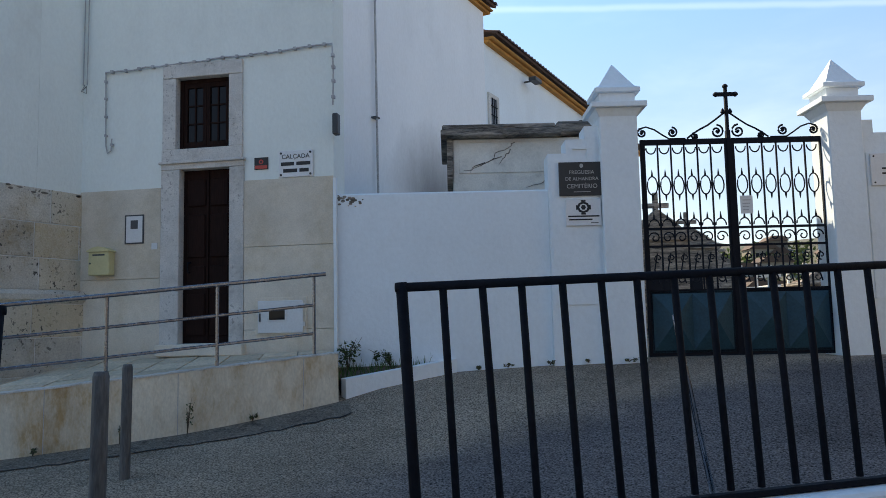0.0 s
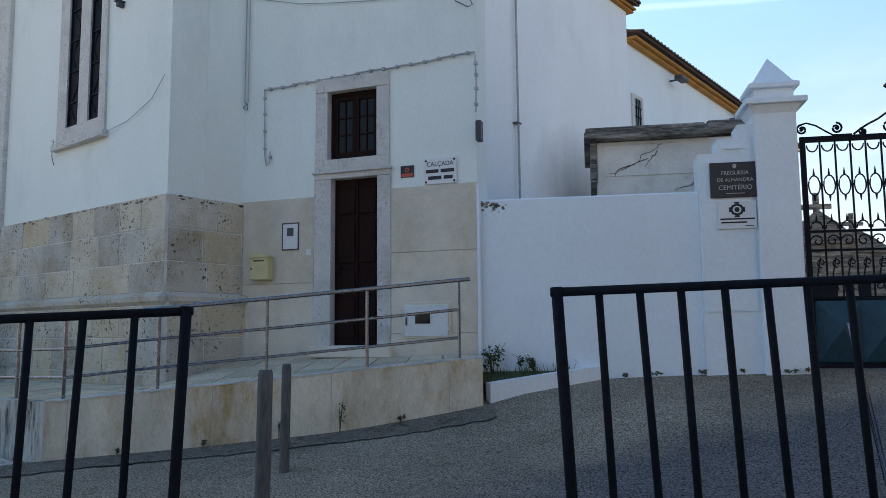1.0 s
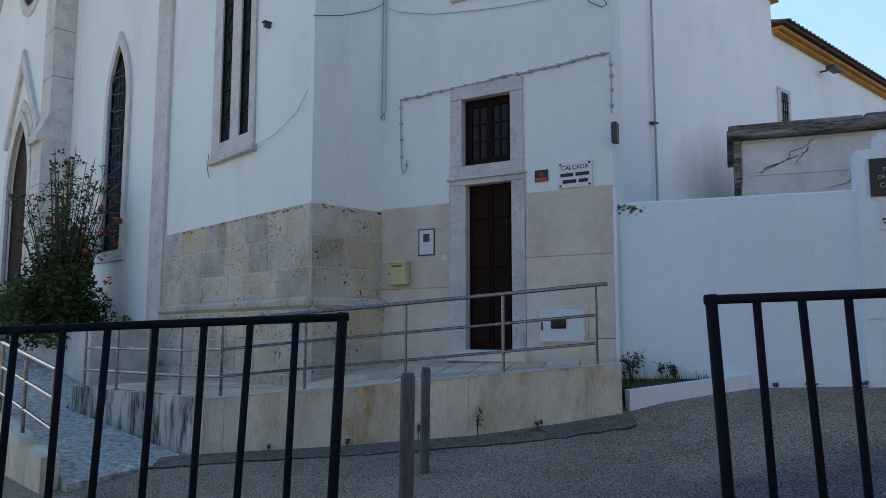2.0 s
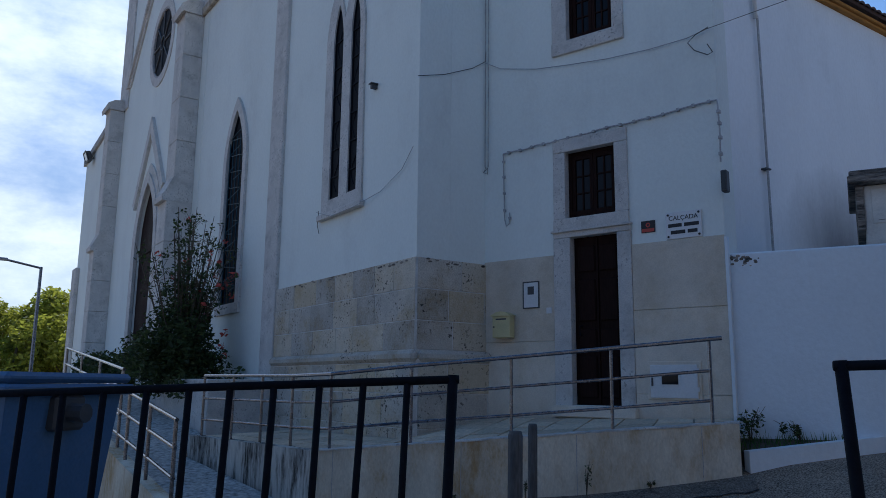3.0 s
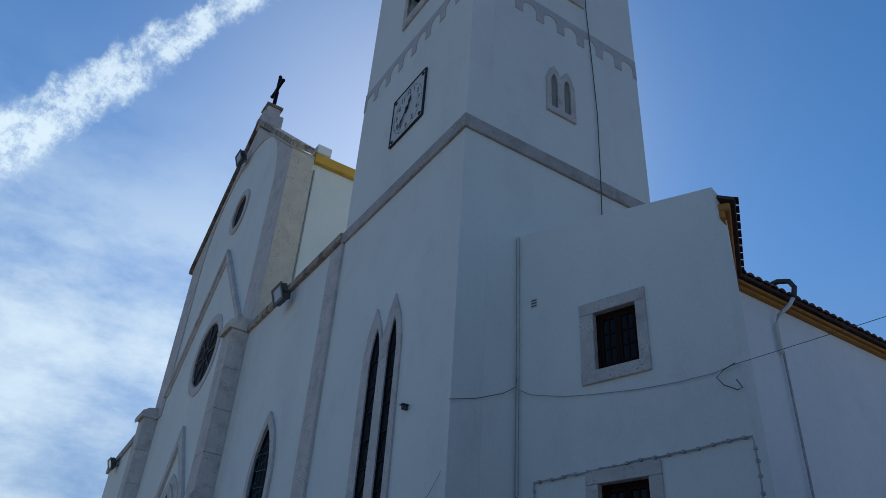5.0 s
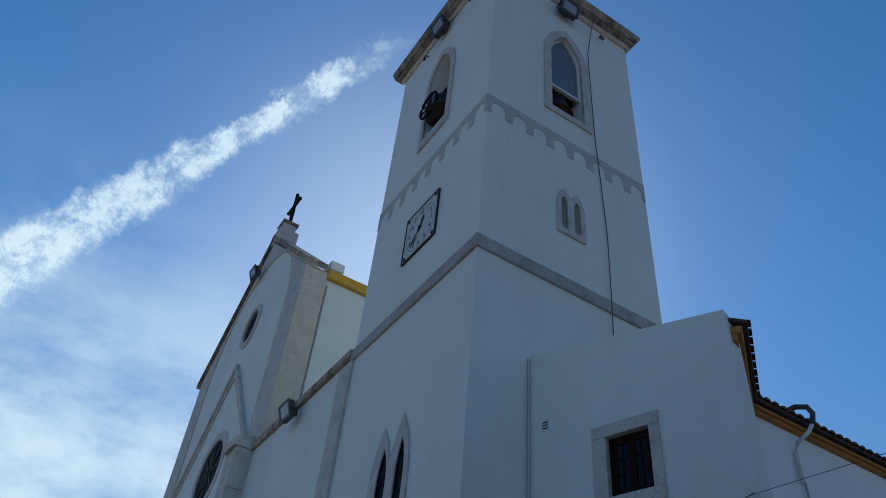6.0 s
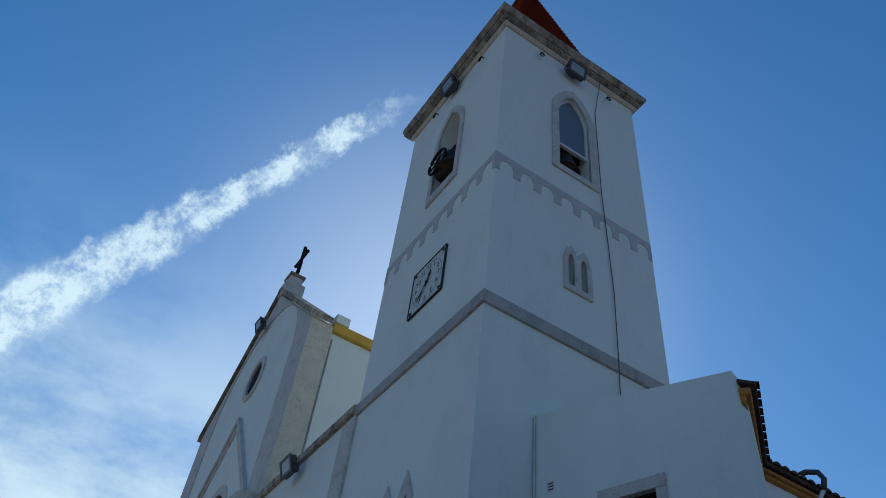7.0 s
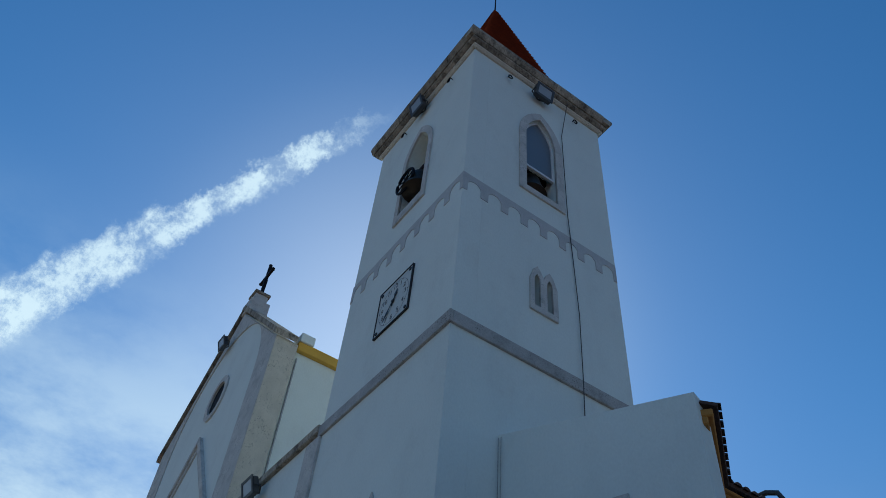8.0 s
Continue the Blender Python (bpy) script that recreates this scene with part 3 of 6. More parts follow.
# bells and the things in the bell openings
for at, c, deep in ((FRONT, -11.10, 0.16), (SIDE, 7.80, 0.45)):
    lift = 17.55 if at is FRONT else 17.15
    bell = thing("bell", at @ pose(c, deep, lift + 0.05), "dark bronze church bell on its yoke", "bell")
    part("bell_body", turned([(0.46, -0.1), (0.43, -0.03), (0.36, 0.16), (0.30, 0.40), (0.27, 0.56), (0.18, 0.65), (0.05, 0.67)], 20), BRONZE, bell, at=at @ pose(c, deep, lift), smooth=True)
    part("yoke", boxed(-0.62, 0.62, -0.09, 0.09, 0.66, 0.88, bevel=0.02), WOOD, bell, at=at @ pose(c, deep, lift))
    part("bearing_post", boxed(-0.72, -0.62, -0.05, 0.05, 16.2 - lift, 0.7), IRON, bell, at=at @ pose(c, deep, lift))
    part("bearing_post", boxed(0.62, 0.72, -0.05, 0.05, 16.2 - lift, 0.7), IRON, bell, at=at @ pose(c, deep, lift))
    if at is FRONT:
        wheel_bell = bell
        part("axle", tubed([(-0.2, -0.36, 0.30), (-0.2, 0.0, 0.30), (-0.2, 0.0, 0.75)], 0.03, 6), IRON, bell, at=at @ pose(c, deep, lift))
        part("bell_wheel", tubed([(0.40 * math.cos(k * math.pi / 10) - 0.20, -0.34, 0.30 + 0.40 * math.sin(k * math.pi / 10)) for k in range(20)], 0.04, 6, closed=True), IRON, bell, "black bell wheel", at=at @ pose(c, deep, lift))
for k in range(4):
    u = math.radians(20 + 45 * k)
    part("wheel_spoke", tubed([(-11.30 - 0.4 * math.cos(u), -0.18, 17.85 - 0.4 * math.sin(u)), (-11.30 + 0.4 * math.cos(u), -0.18, 17.85 + 0.4 * math.sin(u))], 0.018, 5), IRON, wheel_bell, at=FRONT)
sheet_hole = pointed(7.33, 8.30, 17.72, 18.95, 19.98)
louvre = part("closing_sheet", plate(sheet_hole, [], 0.10, 0.13), SHEET, tower, "grey sheet closing the upper bell opening", at=SIDE)
part("sheet_edge", plate(pointed(7.31, 8.32, 17.68, 18.95, 20.0), [pointed(7.36, 8.27, 17.76, 18.93, 19.93)], 0.07, 0.135), PLAQUE, louvre, "white sheet edge", at=SIDE)

# tiled spire in courses
bm = bmesh.new()
CX, CY, HW, HD = (XC + XL) / 2, (YF + YB) / 2, 2.05, 2.0
COURSES = 36
rings = []
for i in range(COURSES):
    f0, f1 = 1 - i / COURSES, 1 - (i + 1) / COURSES
    z0, z1 = 22.17 + 9.05 * i / COURSES, 22.17 + 9.05 * (i + 1) / COURSES
    rings.append((HW * f0 * 1.04 + 0.075, HD * f0 * 1.04 + 0.075, z0 - 0.05))
    rings.append((HW * f1 + 0.005, HD * f1 + 0.005, z1 - 0.01))
rings = [[bm.verts.new((CX + sx * a, CY + sy * b, z)) for sx, sy in ((-1, -1), (1, -1), (1, 1), (-1, 1))] for a, b, z in rings]
for lo, hi in zip(rings, rings[1:]):
    for j in range(4):
        bm.faces.new((lo[j], lo[(j + 1) % 4], hi[(j + 1) % 4], hi[j]))
bm.faces.new(rings[0][::-1])
bm.faces.new(rings[-1])
part("roof", bm, TILE, tower, "red terracotta tiled spire")
part("finial", tubed([(CX, CY, 31.0), (CX, CY, 33.6)], 0.035, 6, r1=0.012), IRON, tower)
part("roof_deck", boxed(XL - 0.3, XC + 0.3, YF - 0.3, YB + 0.3, 22.08, 22.16), BAND, tower)

# ---------------------------------------------------------------- church front
church = thing("church", pose(-24.2, YF + 6, 0), "whitewashed church front with stone gable, rose window and buttresses", "church")
NX, NR, NL = -24.35, -19.05, -29.65
gable = [(NL, -0.5), (NR, -0.5), (NR, 17.75), (NX, 22.5), (NL, 18.3)]
ROSE, OCULUS = (-23.95, 12.15), (-24.15, 18.1)
PORTAL = pointed(-25.15, -22.95, 1.5, 5.6, 7.6)
part("wall", plate(gable, [oval(*ROSE, 1.16, 1.16), oval(*OCULUS, 0.64, 0.68), PORTAL], 0, 0.6), WHITE, church, at=FRONT)
arch = [(-24.37 + 3.92 * math.cos(math.pi * k / 20), 17.2 + 3.9 * math.sin(math.pi * k / 20)) for k in range(21)]
facing = [(NL + 0.01, 11.3), (-28.29, 11.3), *reversed(arch), (-20.45, 11.3), (NR - 0.01, 11.3), (NR - 0.01, 17.70), (NX, 22.45), (NL + 0.01, 18.25)]
part("gable_facing", plate(facing, [], -0.05, 0.01), STONE, church, "pale stone facing of the gable", at=FRONT)
# raking coping
for (xa, za), (xb, zb) in (((NR + 0.12, 17.70), (NX, 22.63)), ((NX, 22.63), (NL - 0.3, 18.1))):
    d = 0.26
    part("coping", plate([(xa, za), (xb, zb), (xb, zb + d), (xa, za + d)], [], -0.16, 0.66), CORNICE, church, "weathered moulded stone coping", at=FRONT)
ped = thing("gable_cross", FRONT @ pose(NX, 0.3, 22.68), "dark iron cross on a stone pedestal on the gable", "cross")
part("pedestal", boxed(-0.46, 0.46, -0.42, 0.42, -0.25, 0.42, bevel=0.03), STONE, ped, at=FRONT @ pose(NX, 0.3, 22.68))
part("pedestal_shaft", boxed(-0.30, 0.30, -0.28, 0.28, 0.42, 0.86, bevel=0.02), STONE, ped, at=FRONT @ pose(NX, 0.3, 22.68))
part("pedestal_cap", boxed(-0.37, 0.37, -0.35, 0.35, 0.86, 0.99, bevel=0.02), CORNICE, ped, at=FRONT @ pose(NX, 0.3, 22.68))
part("cross", boxed(-0.07, 0.07, -0.06, 0.06, 0.98, 2.85, bevel=0.01), IRON, ped, at=FRONT @ pose(NX, 0.3, 22.68))
part("cross_arm", boxed(-0.58, 0.58, -0.055, 0.055, 2.12, 2.27, bevel=0.01), IRON, ped, at=FRONT @ pose(NX, 0.3, 22.68))
for dx, dz in ((-0.60, 2.195), (0.60, 2.195), (0, 2.88)):
    part("cross_knob", turned([(0.04, -0.08), (0.085, -0.03), (0.085, 0.03), (0.04, 0.08)], 8), IRON, ped, at=FRONT @ pose(NX + dx, 0.3, 22.68 + dz))
part("lamp_rod", tubed([(0.30, 0, 0.98), (0.30, 0, 1.75), (0.12, 0, 1.80)], 0.02, 5), IRON, ped, "thin bent iron rod", at=FRONT @ pose(NX, 0.3, 22.68))
surround("window_surround", oval(*ROSE, 1.42, 1.42), [oval(*ROSE, 1.14, 1.14)], FRONT, church, out=0.03, label="round stone surround of the rose window")
surround("window_surround", oval(*OCULUS, 0.90, 0.93), [oval(*OCULUS, 0.64, 0.68)], FRONT, church, out=0.06, label="round stone surround")
rose = part("window", plate(oval(*ROSE, 1.16, 1.16), [oval(*ROSE, 1.08, 1.08)], -0.02, 0.05), BAND, church, "rose window with dark glass", at=FRONT)
part("pane", plate(oval(*ROSE, 1.12, 1.12), [], 0.03, 0.04), DARKPANE, rose, at=FRONT)
for k in range(8):
    a = k * math.pi / 4
    part("tracery", tubed([(ROSE[0] + 0.2 * math.cos(a), 0.01, ROSE[1] + 0.2 * math.sin(a)), (ROSE[0] + 1.10 * math.cos(a), 0.01, ROSE[1] + 1.10 * math.sin(a))], 0.025, 6), CABLE, rose, at=FRONT)
part("tracery", tubed([(ROSE[0] + 0.22 * math.cos(k * math.pi / 8), 0.01, ROSE[1] + 0.22 * math.sin(k * math.pi / 8)) for k in range(16)], 0.025, 6, closed=True), CABLE, rose, at=FRONT)
part("pane", plate(oval(*OCULUS, 0.64, 0.68), [], 0.03, 0.04), DARKPANE, church, "dark round window pane", at=FRONT)
# moulded gablet over the rose window and hood over the portal
for out, w, name in ((-0.06, 0.42, "gablet_moulding"), (-0.13, 0.20, "gablet_fillet")):
    for sgn, foot in ((1, -20.45), (-1, -28.4)):
        edge = [(-24.15, 16.40), (foot, 12.0), (foot - sgn * w * 0.9, 12.0), (-24.15, 16.40 - w * 1.35)]
        part(name, plate(edge, [], out, 0.02 if name == "gablet_moulding" else -0.06), STONE, church, "raking stone moulding", at=FRONT)
part("portal_surround", plate(pointed(-25.75, -22.35, 1.0, 5.6, 8.2), [PORTAL], -0.05, 0.02), STONE, church, "pointed stone portal surround", at=FRONT)
part("portal_surround", plate(pointed(-25.45, -22.65, 1.0, 5.6, 7.9), [PORTAL], -0.09, -0.05), STONE, church, at=FRONT)
part("hood_moulding", plate([(-25.9, 7.2), (-25.7, 7.0), (-24.2, 9.2), (-22.45, 7.0), (-22.25, 7.2), (-24.2, 9.75)], [], -0.10, 0.02), STONE, church, "pointed hood moulding over the portal", at=FRONT)
part("door", plate(PORTAL, [], 0.08, 0.16), WOOD, church, "dark wooden church door", at=FRONT)
part("door_rail", boxed(-25.1, -23.0, 0.04, 0.085, 5.4, 5.6), WOOD, church, at=FRONT)


def buttress(x0, x1, top):
    """A stepped stone buttress with a moulded head."""
    def stage(name, deep, z0, z1, grow=0.0):
        n = max(1, round((z1 - z0) / 1.15))
        for k in range(n):
            part(name, boxed(x0 - grow, x1 + grow, YF - deep, YF, z0 + (z1 - z0) * k / n + 0.004, z0 + (z1 - z0) * (k + 1) / n - 0.004, bevel=0.012), STONE, church, "grey stone buttress block")

    stage("buttress_block", 0.50, 6.5, top)
    stage("buttress_block", 0.64, -0.4, 6.1, 0.02)
    at = pose(0, 0, 0, 0, 0, 90)
    part("weathering", plate([(YF - 0.68, 6.05), (YF, 6.05), (YF, 6.85), (YF - 0.50, 6.70), (YF - 0.70, 6.28), (YF - 0.76, 6.2), (YF - 0.75, 6.06)], [], -x1 - 0.03, -x0 + 0.03), STONE, church, "sloping weathering stone", at=at)
    part("buttress_head", plate([(YF - 0.52, top), (YF, top), (YF, top + 0.42), (YF - 0.38, top + 0.36), (YF - 0.60, top + 0.22), (YF - 0.66, top + 0.08), (YF - 0.62, top - 0.06), (YF - 0.55, top + 0.02)], [], -x1 - 0.05, -x0 + 0.05), STONE, church, "scrolled stone buttress head", at=at)


buttress(-20.28, -19.5, 11.2)
buttress(-29.6, -28.85, 11.3)
# aisles beside the nave
AWIN = pointed(-16.82, -15.74, 3.22, 6.3, 7.62)
part("wall", plate(rect(-19.05, XL - 0.002, -0.5, 11.2), [AWIN], 0.012, 0.55), WHITE, church, at=FRONT)
part("coping", boxed(-19.5, XL - 0.062, -0.09, 0.6, 11.2, 11.42, bevel=0.02), CORNICE, church, "weathered stone coping of the aisle", at=FRONT)
part("pilaster", boxed(-14.12, -13.5, -0.07, 0.02, -0.4, 11.06, bevel=0.015), STONE, church, "flat grey stone pilaster", at=FRONT)
surround("window_surround", pointed(-17.02, -15.54, 3.0, 6.3, 7.92), [AWIN], FRONT, church, label="pointed stone surround of the aisle window")
aw = part("window", plate(AWIN, [pointed(-16.76, -15.80, 3.28, 6.3, 7.54)], 0.02, 0.06), IRON, church, "tall pointed window behind an iron grille", at=FRONT)
part("pane", plate(pointed(-16.76, -15.80, 3.28, 6.3, 7.54), [], 0.05, 0.06), DARKPANE, aw, at=FRONT)
for k in range(5):
    x = -16.72 + 0.22 * k
    part("grille_bar", tubed([(x, 0.0, 3.24), (x, 0.0, 7.0)], 0.014, 5), GATEGREEN, aw, at=FRONT)
for k in range(9):
    z = 3.5 + 0.42 * k
    part("grille_scroll", tubed([(-16.28 + 0.40 * math.sin(j * math.pi / 3 + k), -0.005, z + 0.05 * j) for j in range(7)], 0.012, 4), GATEGREEN, aw, at=FRONT)
part("wall", plate([(-36.2, -0.5), (NL - 0.01, -0.5), (NL - 0.01, 11.6), (-36.2, 11.0)], [], 0.012, 0.55), WHITE, church, at=FRONT)
part("coping", plate([(-36.4, 10.95), (NL - 0.02, 11.55), (NL - 0.02, 11.8), (-36.4, 11.2)], [], -0.09, 0.6), BAND, church, at=FRONT)
part("corner_pier", boxed(-36.3, -35.5, YF - 0.16, YF + 0.02, -0.5, 6.3, bevel=0.03), STONE, church)
# nave and aisle bodies behind
part("wall", boxed(NR - 0.6, NR - 0.15, YF + 0.62, 34, -0.5, 17.56), WHITE, church)
part("gable_return", boxed(NR + 0.001, NR + 0.03, YF - 0.05, YF + 0.74, 11.42, 17.72, bevel=0.006), PITTED, church, "pitted stone return of the gable")
part("drainpipe", tubed([(NR - 0.12, YF + 0.86, 17.3), (NR - 0.12, YF + 0.86, 10.7)], 0.03, 8), CONDUIT, church, "white painted downpipe")
part("roof_block", boxed(NR - 0.6, NR + 0.10, YF + 0.76, YF + 1.26, 17.90, 18.25, bevel=0.02), WHITE, church)
part("eave_board", boxed(NR - 0.22, NR + 0.02, YF + 0.755, 34, 17.57, 17.93, bevel=0.02), BRIGHTOCHRE, church, "ochre painted eave")
part("wall", boxed(NL + 0.15, NL + 0.6, YF + 0.62, 34, -0.5, 17.56), WHITE, church)
part("wall", boxed(NL + 0.15, NR - 0.15, 34, 34.4, -0.5, 18), WHITE, church)
bm = bmesh.new()
for sx, xe in ((1, NR - 0.30), (-1, NL + 0.30)):
    vs = [bm.verts.new(p) for p in ((xe, YF + 1.3, 17.9), (xe, 34.4, 17.9), (NX, 34.4, 21.6), (NX, YF + 1.3, 21.6), (xe, YF + 1.3, 18.05), (xe, 34.4, 18.05), (NX, 34.4, 21.8), (NX, YF + 1.3, 21.8))]
    for f in ((0, 1, 2, 3), (4, 7, 6, 5), (0, 4, 5, 1), (0, 3, 7, 4), (1, 5, 6, 2)):
        bm.faces.new([vs[i] for i in f])
part("roof", bm, TILE, church, "terracotta tiled nave roof")
# unseen aisle roof, made pale to throw light up the nave side wall
part("roof", boxed(NR - 0.14, XL - 0.01, YF + 0.6, 30, 10.4, 10.7), MORTAR, church, "unseen flat aisle roof, pale to bounce light onto the nave")
part("roof", boxed(-36.2, NL + 0.14, YF + 0.6, 30, 10.4, 10.7), TILE, church)
part("wall", boxed(-36.2, -35.8, YF + 0.6, 30, -0.5, 10.4), WHITE, church)
part("wall", boxed(XL + 0.1, XL + 0.5, YB + 0.05, 30, -0.5, 10.4), WHITE, church)

# plinth of the tower: coursed limestone blocks on a mortar bed
plinth = thing("plinth", pose(XC, YF, 0), "weathered yellowish limestone block plinth round the tower base", "plinth", "structure")
for out, z0, z1 in ((0.031, 1.95, 3.255), (0.075, -0.4, 1.95)):
    part("backing", boxed(-13.5, XC + out, YF - out, YF - 0.001, z0, z1), MORTAR, plinth)
    part("backing", boxed(XC + 0.001, XC + out, YF, JY + 0.1, z0, z1), MORTAR, plinth)
part("moulding", boxed(-13.5, XC + 0.13, YF - 0.13, YF - 0.001, 1.86, 2.02, bevel=0.05), BLOCK, plinth, "rounded stone offset moulding")
part("moulding", boxed(XC + 0.001, XC + 0.13, YF + 0.001, JY + 0.1, 1.86, 2.02, bevel=0.05), BLOCK, plinth)
blocks = random.Random(5)
for z0, z1, out in ((2.03, 2.412, 0.035), (2.424, 2.842, 0.035), (2.854, 3.27, 0.035), (1.452, 1.85, 0.08), (1.0, 1.440, 0.08), (0.5, 0.988, 0.08)):
    x = -13.5
    while x < XC - 0.05:
        w = blocks.uniform(0.55, 0.95)
        x1 = min(x + w, XC + out)
        if XC + out - x1 < 0.3:
            x1 = XC + out
        part("block", boxed(x + 0.006, x1 - 0.006, YF - out - blocks.uniform(0, 0.005), YF - 0.01, z0, z1, bevel=0.005), BLOCK, plinth)
        x = x1
    y = YF
    while y < JY + 0.05:
        w = blocks.uniform(0.4, 0.8)
        y1 = min(y + w, JY + 0.1)
        part("block", boxed(XC + 0.01, XC + out + blocks.uniform(0, 0.005), y + 0.006, y1 - 0.006, z0, z1, bevel=0.005), BLOCK, plinth)
        y = y1

# chipped arrises and knocked-out corners along the top course
for k in range(40):
    u = blocks.uniform(-2.2, 1.25) if k % 2 else blocks.uniform(-4.6, 1.25)
    r = blocks.uniform(0.008, 0.026)
    outline = oval(u, 3.262 - blocks.uniform(0, 0.05), r * 1.7, r * 0.7, 7)
    if u < 0:
        part("chip", plate([(XC + x, z) for x, z in outline], [], -0.044, -0.03), MOSSY, plinth, at=FRONT)
    else:
        part("chip", plate([(YF + x, z) for x, z in outline], [], -0.044, -0.03), MOSSY, plinth, at=SIDE)

# ---------------------------------------------------------------- annex with the small door
annex = thing("annex", ANNEX @ pose(1.7, 0, 0), "whitewashed church annex with a stone-framed door and two windows", "annex")
AW2, AW1, ADOOR = rect(1.40, 2.09, 6.31, 7.23), rect(1.34, 2.07, 3.78, 4.71), rect(1.40, 2.08, 1.33, 3.52)
AL = 3.43
part("wall", plate([(0, -0.5), (AL, -0.5), (AL, 8.70), (0, 9.18)], [AW2, AW1, ADOOR], 0, 0.42), WHITE, annex, at=ANNEX)
c = ANNEX @ Vector((AL, 0, 0))
ASIDE = pose(c.x, c.y, 0, 0, 0, 90 + 36.5)
part("wall", boxed(0.421, 2.35, 0.0, 0.3, -0.5, 8.62), WHITE, annex, at=ASIDE)
part("wall_edge", boxed(AL - 0.002, AL + 0.035, -0.03, 0.02, 0.9, 3.3), WHITE2, annex, "white painted vertical edge strip", at=ANNEX)
bm = bmesh.new()
pr = [ANNEX @ Vector(p) for p in ((0.02, 0.43, 8.3), (AL - 0.15, 0.43, 8.3), (2.45, 2.6, 8.3), (0.02, 2.4, 8.3))]
vs = [bm.verts.new(p) for p in pr] + [bm.verts.new(p + Vector((0, 0, 0.08))) for p in pr]
for f in ((0, 1, 2, 3), (7, 6, 5, 4), (0, 4, 5, 1), (1, 5, 6, 2), (2, 6, 7, 3), (3, 7, 4, 0)):
    bm.faces.new([vs[i] for i in f])
part("roof", bm, DARKTILE, annex)


def eave(parent, a, b, zf, out, drop=0.30, deep=2.0):
    """An ochre eave moulding with a row of tile ends over it, from a to b."""
    a, b = Vector((*a, 0)), Vector((*b, 0))
    length = (b - a).length
    m = pose(a.x, a.y, 0, 0, 0, math.degrees(math.atan2(b.y - a.y, b.x - a.x)))
    part("eave_board", boxed(0, length, -out * 0.45, 0.15, zf, zf + drop * 0.5, bevel=0.02), YELLOW, parent, "ochre painted eave moulding", at=m)
    part("eave_board", boxed(0, length, -out * 0.75, 0.15, zf + drop * 0.5, zf + drop, bevel=0.02), YELLOW, parent, at=m)
    part("roof", plate([(0, 0), (length, 0), (length, 0.05), (0, 0.05)], [], 0, deep), DARKTILE, parent, at=m @ pose(0, -out, zf + drop + 0.02, 20))
    n = int(length / 0.2)
    for i in range(n):
        x = (i + 0.5) * length / n
        bm = bmesh.new()
        ring = [(0.080 * math.cos(math.pi * k / 6), 0.060 * math.sin(math.pi * k / 6)) for k in range(7)]
        for y0, y1 in ((-out - 0.06, 0.4),):
            front = [bm.verts.new((u, y0, v)) for u, v in ring]
            back = [bm.verts.new((u, y1, v + 0.17)) for u, v in ring]
            for k in range(6):
                bm.faces.new((front[k], front[k + 1], back[k + 1], back[k]))
            bm.faces.new(front)
        part("roof_tile", bm, DARKTILE, parent, at=m @ pose(x, 0, zf + drop + 0.06))


q0, q1 = ASIDE @ Vector((0.12, 0, 0)), ASIDE @ Vector((2.3, 0, 0))
eave(annex, (q0.x, q0.y), (q1.x, q1.y), 8.22, 0.28, drop=0.26, deep=0.25)


def casement(parent, at, x0, x1, z0, z1, deep, label):
    """A two-leaf wooden window with glazing bars, set deep in its opening."""
    w = part("window", plate(rect(x0, x1, z0, z1), [rect(x0 + 0.05, x1 - 0.05, z0 + 0.05, z1 - 0.05)], deep, deep + 0.06), WOOD, parent, label, at=at)
    mid = (x0 + x1) / 2
    for a, b in ((x0 + 0.05, mid), (mid, x1 - 0.05)):
        part("leaf", plate(rect(a + 0.002, b - 0.002, z0 + 0.05, z1 - 0.05), [rect(a + 0.05, b - 0.05, z0 + 0.11, z1 - 0.11)], deep + 0.01, deep + 0.05), WOOD, w, at=at)
        for i in range(2):
            for j in range(3):
                wa, wb = a + 0.05 + (b - a - 0.1) * i / 2, a + 0.05 + (b - a - 0.1) * (i + 1) / 2
                za, zb = z0 + 0.11 + (z1 - z0 - 0.22) * j / 3, z0 + 0.11 + (z1 - z0 - 0.22) * (j + 1) / 3
                part("pane", boxed(wa + 0.008, wb - 0.008, deep + 0.03, deep + 0.036, za + 0.008, zb - 0.008), PANE, w, at=at)
        part("glazing_bar", boxed((a + b) / 2 - 0.01, (a + b) / 2 + 0.01, deep + 0.015, deep + 0.045, z0 + 0.1, z1 - 0.1), WOOD, w, at=at)
        for j in (1, 2):
            z = z0 + 0.11 + (z1 - z0 - 0.22) * j / 3
            part("glazing_bar", boxed(a + 0.04, b - 0.04, deep + 0.017, deep + 0.043, z - 0.01, z + 0.01), WOOD, w, at=at)
    # near-black board painted as the unlit room behind the panes
    part("backing", boxed(x0, x1, deep + 0.07, deep + 0.09, z0, z1), DARKIN, w, at=at)
    return w


casement(annex, ANNEX, 1.40, 2.09, 6.31, 7.23, 0.07, "small dark wooden casement window")
casement(annex, ANNEX, 1.34, 2.07, 3.78, 4.71, 0.08, "dark wooden casement window over the door")


